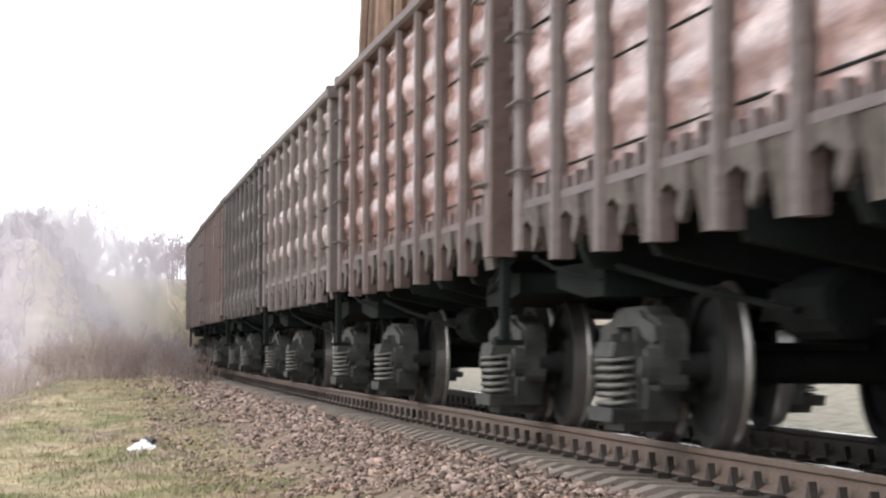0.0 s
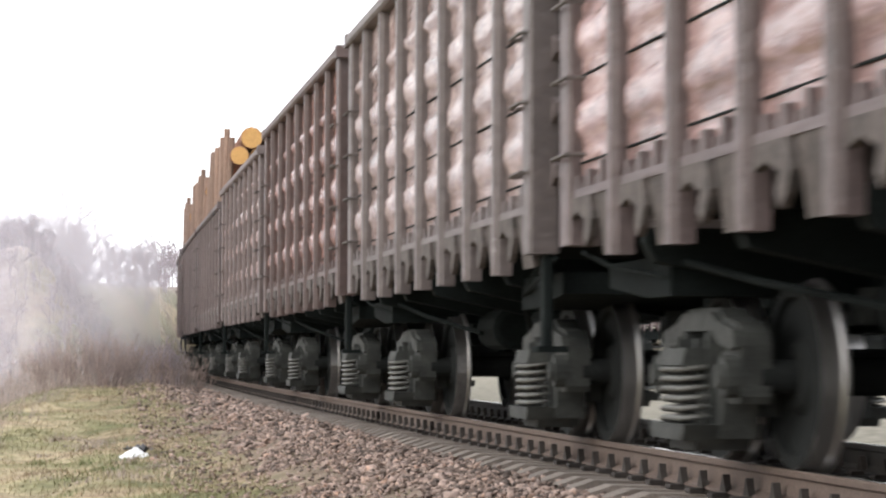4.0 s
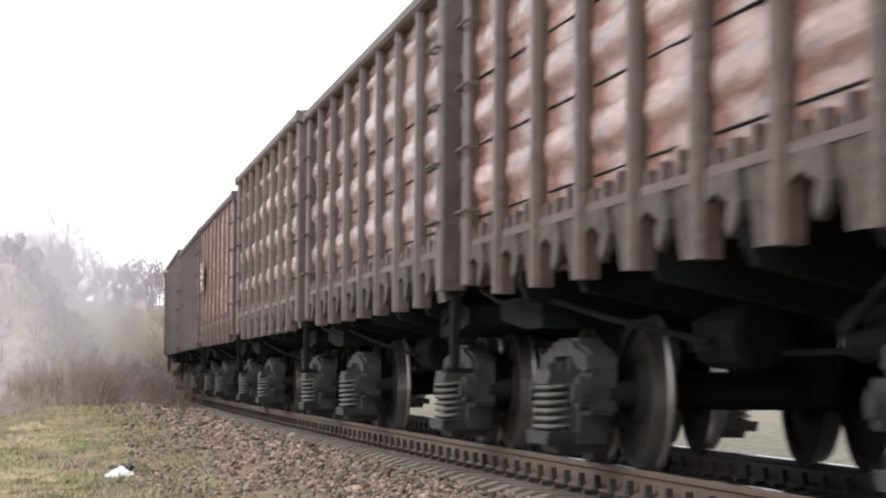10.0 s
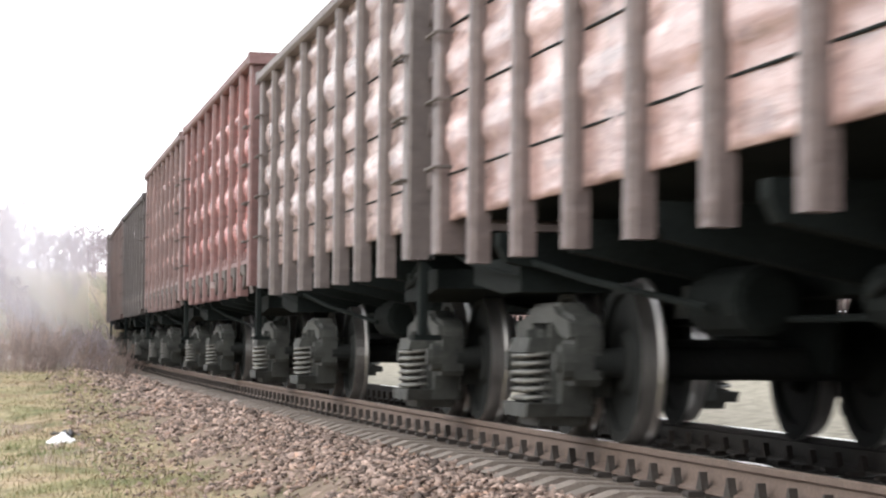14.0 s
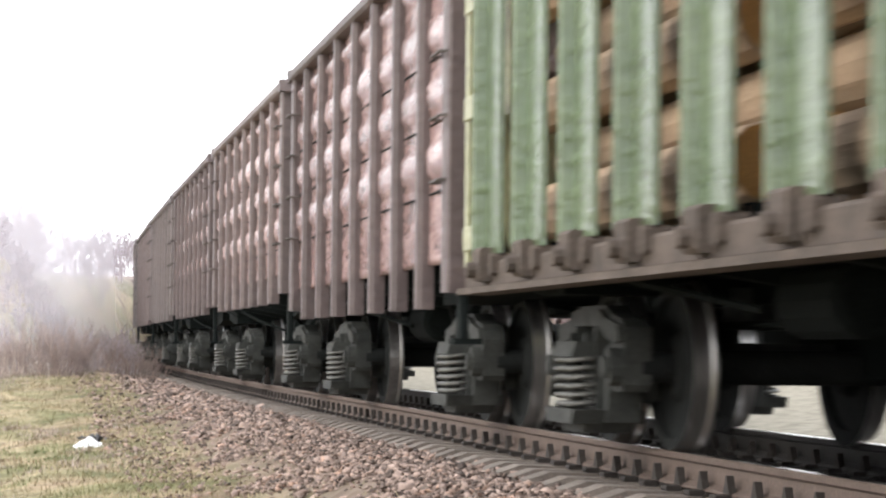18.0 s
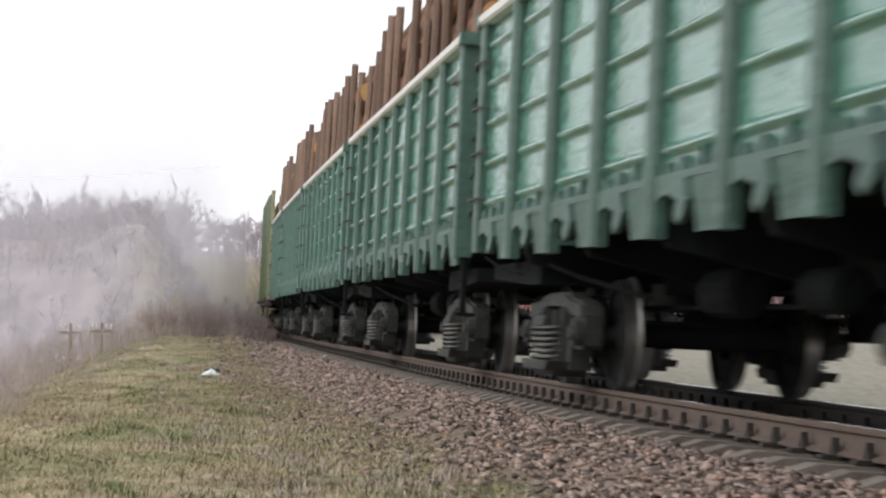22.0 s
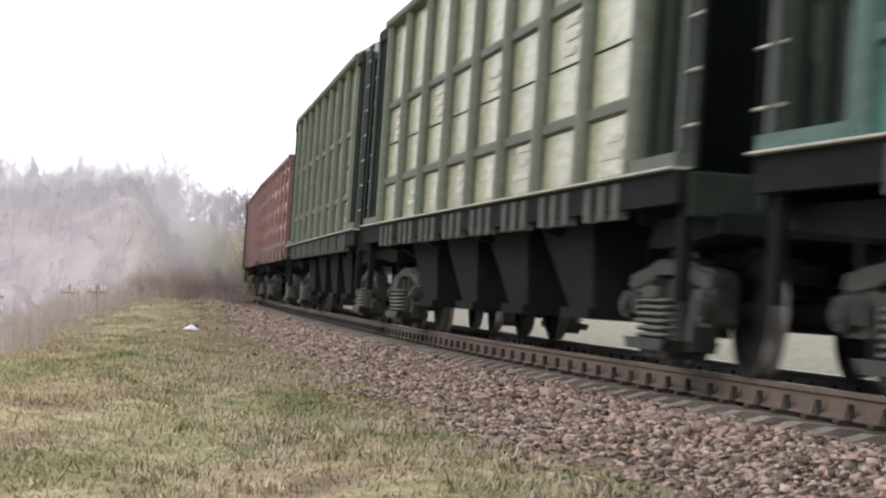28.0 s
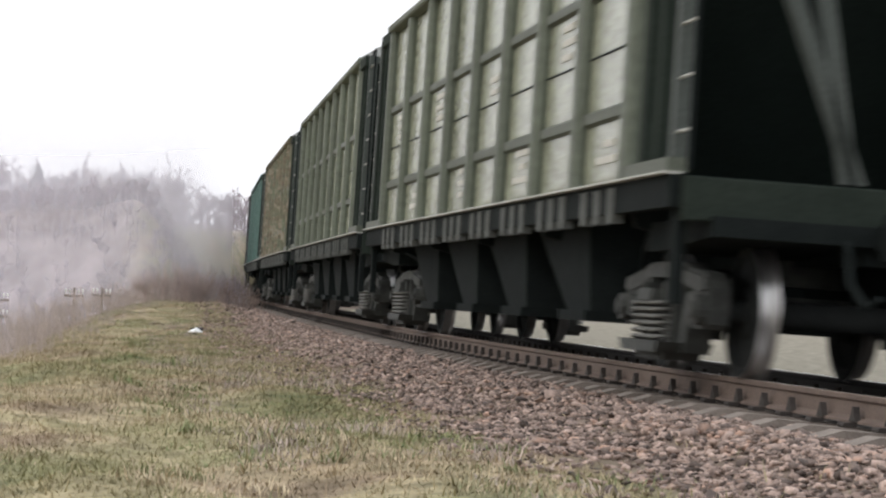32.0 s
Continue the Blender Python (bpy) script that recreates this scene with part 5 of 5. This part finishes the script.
def twig_cloud(rng, n, rx, ry, hgt, thick, spread, droop=0.0):
    """Thin tapering shoots that fork twice, as number arrays."""
    vs, fs = [], []

    def shoot(p, d, L, w, level):
        q = p + d * L
        side = d.cross(Vector((rng.uniform(-1, 1), rng.uniform(-1, 1), 0.3))).normalized() * w
        b = len(vs)
        side2 = d.cross(side).normalized() * w
        vs.extend([p + side, p - side * 0.5 + side2 * 0.8, p - side * 0.5 - side2 * 0.8, q])
        fs.extend([(b, b + 1, b + 3), (b + 1, b + 2, b + 3), (b + 2, b, b + 3)])
        if level > 0:
            for _ in range(3 if level > 1 else 4):
                t = rng.uniform(0.3, 0.95)
                nd = (d + Vector((rng.uniform(-1, 1), rng.uniform(-1, 1), rng.uniform(-0.5, 0.7) - droop)) * spread).normalized()
                shoot(p + d * L * t, nd, L * rng.uniform(0.35, 0.6), w * 0.55, level - 1)
    for _ in range(n):
        t, r = rng.uniform(0, 6.28), math.sqrt(rng.uniform(0, 1))
        p = Vector((rx * r * math.cos(t), ry * r * math.sin(t), -0.1))
        d = Vector((rng.uniform(-0.35, 0.35) + 0.4 * r * math.cos(t), rng.uniform(-0.35, 0.35), 1)).normalized()
        shoot(p, d, hgt * rng.uniform(0.55, 1.0) * (1 - 0.4 * r), thick, 2)
    return np.array([tuple(v) for v in vs]), np.array(fs)


def bush(name, x, y, n, rx, ry, hgt, material, label, seed, thick=0.012, spread=0.75):
    v, f = twig_cloud(random.Random(seed), n, rx, ry, hgt, thick, spread)
    ob = raw_mesh(name, v, f, material, label, "bush" if name == "bush" else "reeds", "" if name == "bush" else "stuff")
    ob.location = (x, y, float(ground_z(x, y)[0]))
    return ob


def bare_tree_arrays(rng, hgt):
    """Trunk, limbs and a fuzzy crown of fine twigs."""
    vs, fs = [], []

    def limb(p, d, L, w, level):
        q = p + d * L
        a = d.cross(Vector((0.3, 0.8, 0.2))).normalized()
        b = d.cross(a)
        k = len(vs)
        n = 4 if level > 1 else 3
        for c, ww in ((p, w), (q, w * 0.45)):
            for i in range(n):
                t = 2 * math.pi * i / n
                vs.append(c + (a * math.cos(t) + b * math.sin(t)) * ww)
        for i in range(n):
            j = (i + 1) % n
            fs.append((k + i, k + j, k + n + j))
            fs.append((k + i, k + n + j, k + n + i))
        if level > 0:
            for _ in range(5 if level > 1 else 7):
                t = rng.uniform(0.2, 1.0)
                nd = (d * 0.7 + Vector((rng.uniform(-1, 1), rng.uniform(-1, 1), rng.uniform(-0.1, 0.8)))).normalized()
                limb(p + d * L * t, nd, L * rng.uniform(0.3, 0.55), max(0.005, w * 0.5 * (1.1 - 0.4 * t)), level - 1)
    limb(Vector((0, 0, -0.1)), Vector((rng.uniform(-0.06, 0.06), rng.uniform(-0.06, 0.06), 1)).normalized(), hgt * 0.75, hgt * 0.016, 3)
    return np.array([tuple(v) for v in vs]), np.array(fs)


def pine_arrays(rng, hgt):
    vs, fs = [], []
    for i in range(70):
        z = hgt * (0.25 + 0.75 * i / 70)
        L = hgt * 0.24 * (1.12 - i / 70) * rng.uniform(0.6, 1.2)
        for _ in range(5):
            t = rng.uniform(0, 6.28)
            k = len(vs)
            c, s = math.cos(t), math.sin(t)
            w = L * 0.18
            vs += [Vector((0, 0, z)), Vector((c * L - s * w, s * L + c * w, z - 0.18 * L)), Vector((c * L * 1.05 + s * w, s * L * 1.05 - c * w, z - 0.1 * L)), Vector((c * L * 0.6, s * L * 0.6, z + 0.12 * L))]
            fs += [(k, k + 1, k + 3), (k, k + 3, k + 2), (k + 1, k + 2, k + 3)]
    return np.array([tuple(v) for v in vs]), np.array(fs)


def build_woods():
    rng = random.Random(21)
    shapes = [bare_tree_arrays(rng, 1.0) for _ in range(7)]
    vs, fs, base = [], [], 0
    n = 0
    while n < 600:
        x, y = rng.uniform(-52, 4), rng.uniform(92, 170)
        v = y + 0.3 * x
        if not 88 < v < 158:
            continue
        u, a = near_line(np.array([x]), np.array([y]))
        if a[0] < (12 if y < 108 else 4.5):
            continue
        hh = rng.uniform(2.5, 3.7) * (0.85 if x > -13 else 1.0)
        sv, sf = shapes[rng.randrange(7)]
        t = rng.uniform(0, 6.28)
        w = hh * rng.uniform(0.8, 1.2)
        z = float(ground_z(x, y)[0])
        q = np.stack([(sv[:, 0] * math.cos(t) - sv[:, 1] * math.sin(t)) * w + x, (sv[:, 0] * math.sin(t) + sv[:, 1] * math.cos(t)) * w + y, sv[:, 2] * hh + z], 1)
        vs.append(q)
        fs.append(sf + base)
        base += len(sv)
        n += 1
    n = 0
    while n < 850:
        x, y = rng.uniform(-30, -7.6), rng.uniform(78, 106)
        if y < 80.5 or not 76 < y + 0.35 * x < 90:
            continue
        hh = rng.uniform(0.7, 1.35)
        sv, sf = shapes[rng.randrange(7)]
        t, w, z = rng.uniform(0, 6.28), hh * rng.uniform(0.8, 1.2), float(ground_z(x, y)[0])
        vs.append(np.stack([(sv[:, 0] * math.cos(t) - sv[:, 1] * math.sin(t)) * w + x, (sv[:, 0] * math.sin(t) + sv[:, 1] * math.cos(t)) * w + y, sv[:, 2] * hh + z], 1))
        fs.append(sf + base)
        base += len(sv)
        n += 1
    raw_mesh("woods", np.concatenate(vs), np.concatenate(fs), M["far_twig"], "bare winter woods on a misty hillside, haze in their colour", "woods", "stuff")
    for x, y, hh, s in ((-27.0, 155, 4.6, 1), (-26.0, 157, 3.6, 2), (-29.0, 158, 3.8, 3)):
        v, f = pine_arrays(random.Random(s), 1.0)
        ob = raw_mesh("pine_tree", v * hh, f, M["pine"], "dull green pine standing above the bare woods", "tree", "")
        ob.location = (x, y, float(ground_z(x, y)[0]))


def mist_material(name, density, scale, top_from, top_to):
    m = bpy.data.materials.new(name)
    m.use_nodes = True
    n, l = m.node_tree.nodes, m.node_tree.links
    n.clear()
    out = n.new("ShaderNodeOutputMaterial")
    tr = n.new("ShaderNodeBsdfTransparent")
    df = n.new("ShaderNodeBsdfDiffuse")
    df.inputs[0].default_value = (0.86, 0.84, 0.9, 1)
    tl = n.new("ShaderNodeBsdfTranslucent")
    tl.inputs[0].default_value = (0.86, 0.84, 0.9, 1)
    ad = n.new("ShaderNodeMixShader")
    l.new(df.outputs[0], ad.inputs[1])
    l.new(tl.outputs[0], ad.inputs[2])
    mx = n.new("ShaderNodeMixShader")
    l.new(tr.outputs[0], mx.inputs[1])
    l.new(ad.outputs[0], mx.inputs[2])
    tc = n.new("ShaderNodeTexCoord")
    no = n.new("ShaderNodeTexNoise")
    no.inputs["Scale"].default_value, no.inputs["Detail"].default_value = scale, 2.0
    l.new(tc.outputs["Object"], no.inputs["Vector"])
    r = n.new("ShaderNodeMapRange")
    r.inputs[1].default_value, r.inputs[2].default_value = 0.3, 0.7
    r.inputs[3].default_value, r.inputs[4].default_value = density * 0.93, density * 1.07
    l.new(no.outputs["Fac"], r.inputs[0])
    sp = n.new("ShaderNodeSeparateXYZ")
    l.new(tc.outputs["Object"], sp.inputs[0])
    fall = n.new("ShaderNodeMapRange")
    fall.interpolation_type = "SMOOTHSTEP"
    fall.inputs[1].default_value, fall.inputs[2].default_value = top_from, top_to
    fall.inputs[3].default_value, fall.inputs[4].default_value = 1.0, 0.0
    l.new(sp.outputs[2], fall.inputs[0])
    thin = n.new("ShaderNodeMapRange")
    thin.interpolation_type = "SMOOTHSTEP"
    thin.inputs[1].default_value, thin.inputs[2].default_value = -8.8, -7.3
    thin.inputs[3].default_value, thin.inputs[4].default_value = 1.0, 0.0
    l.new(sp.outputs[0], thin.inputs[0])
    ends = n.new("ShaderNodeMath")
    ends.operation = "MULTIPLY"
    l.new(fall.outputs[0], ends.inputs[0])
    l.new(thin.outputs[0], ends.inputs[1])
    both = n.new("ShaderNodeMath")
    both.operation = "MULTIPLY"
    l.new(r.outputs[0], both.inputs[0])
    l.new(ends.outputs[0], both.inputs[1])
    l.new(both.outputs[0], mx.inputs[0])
    l.new(mx.outputs[0], out.inputs[0])
    return m


def build_mist():
    """Thin banks of valley mist before the woods."""
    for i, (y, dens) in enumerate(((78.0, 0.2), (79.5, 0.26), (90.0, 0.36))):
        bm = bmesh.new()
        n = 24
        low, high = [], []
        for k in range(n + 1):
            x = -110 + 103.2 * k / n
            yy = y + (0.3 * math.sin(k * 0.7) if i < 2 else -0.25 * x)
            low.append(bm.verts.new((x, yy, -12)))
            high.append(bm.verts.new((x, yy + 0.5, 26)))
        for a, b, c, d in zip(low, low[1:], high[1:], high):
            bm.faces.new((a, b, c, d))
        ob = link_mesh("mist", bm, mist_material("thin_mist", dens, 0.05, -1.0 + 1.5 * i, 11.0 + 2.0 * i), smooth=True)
        tagged(ob, "thin pale mist hanging before the wooded hill", "mist", "", "stuff")


def build_pole(x, y, tip, bars):
    z = float(ground_z(x, y)[0])
    hgt = tip - z
    bm = bmesh.new()
    lathe(bm, [(-0.4, 0.06), (hgt, 0.03)], (0, 0, 0), "z", 10)
    pole = link_mesh("utility_pole", bm, M["pole"])
    pole.location = (x, y, z)
    for k in range(bars):
        bm = bmesh.new()
        zz = hgt - 0.25 - 0.5 * k
        box(bm, -0.3, 0.3, -0.03, 0.03, zz - 0.03, zz + 0.03)
        bar = part("crossarm", bm, M["pole"], pole)
        for xx in (-0.26, -0.14, 0.14, 0.26):
            bm = bmesh.new()
            lathe(bm, [(zz + 0.06, 0.012), (zz + 0.12, 0.012), (zz + 0.13, 0.035), (zz + 0.2, 0.03), (zz + 0.22, 0.015)], (xx, 0, 0), "z", 8)
            part("insulator", bm, M["sticker"], bar)
    tagged(pole, "weathered wooden utility pole with crossarms", "pole", "poles along the valley")


build_litter()
build_woods()
for bx, by, n, rx, ry, hgt, s in ((-8.7, 76.0, 240, 1.1, 0.9, 1.4, 1), (-10.0, 77.0, 110, 1.5, 1.0, 0.9, 2), (-12.0, 77.0, 120, 1.8, 1.2, 0.9, 3), (-7.5, 82.0, 110, 1.2, 1.0, 1.0, 4), (-15.0, 88.0, 120, 2.0, 1.5, 1.3, 5), (-8.6, 80.0, 130, 1.2, 0.8, 1.3, 6), (-13.0, 95.0, 150, 2.5, 1.5, 2.0, 7), (-8.2, 97.0, 130, 1.6, 1.5, 1.8, 8)):
    bush("bush", bx, by, n, rx, ry, hgt, M["twig"], "bare brown bush on the edge of the slope", s, 0.011)
for rx_, ry_, n, hgt, s in ((-6.2, 34.0, 40, 0.6, 11), (-6.9, 37.5, 60, 0.95, 12), (-7.4, 42.0, 60, 0.6, 13), (-8.3, 50.0, 110, 0.9, 14), (-8.8, 56.0, 130, 0.9, 15), (-9.2, 62.0, 140, 1.0, 16), (-9.6, 68.0, 150, 1.0, 18), (-9.9, 74.0, 150, 1.0, 19), (-11.5, 64.0, 140, 1.6, 20), (-12.5, 74.0, 160, 1.8, 21), (-7.2, 45.0, 30, 0.35, 17), (-10.5, 54.0, 120, 1.3, 22)):
    bush("reed_clump", rx_, ry_, n, 0.5 + 0.03 * (ry_ - 34), 0.8, hgt, M["reed"], "dry brown reeds and weeds on the slope", s, 0.006, 0.3)
build_pole(-13.6, 72.0, 0.15, 2)
build_pole(-11.3, 72.0, 0.35, 1)
build_pole(-10.6, 73.0, 0.38, 1)
build_mist()


# ---- what moves ----
def motions():
    times = [0.5 * i for i in range(65)]
    for thing, u0, half, sets in MOVING:
        walk(thing, [(t, track_pose(u0 + gone(t), half)) for t in times])
        for wheel, off in sets:
            x, y, z = wheel.location
            rows, last = [], None
            for f in range(0, 32 * FPS + 1):
                t = f / FPS
                s = gone(t)
                if -2.0 < u0 + off + s < 44.0:
                    rows.append((t, pose(x, y, z, -math.degrees(s / 0.475) % 360.0)))
            if len(rows) > 1:
                if rows[0][0] > 0:
                    rows.insert(0, (0.0, rows[0][1]))
                if rows[-1][0] < 32.0:
                    rows.append((32.0, rows[-1][1]))
                walk(wheel, rows)


motions()
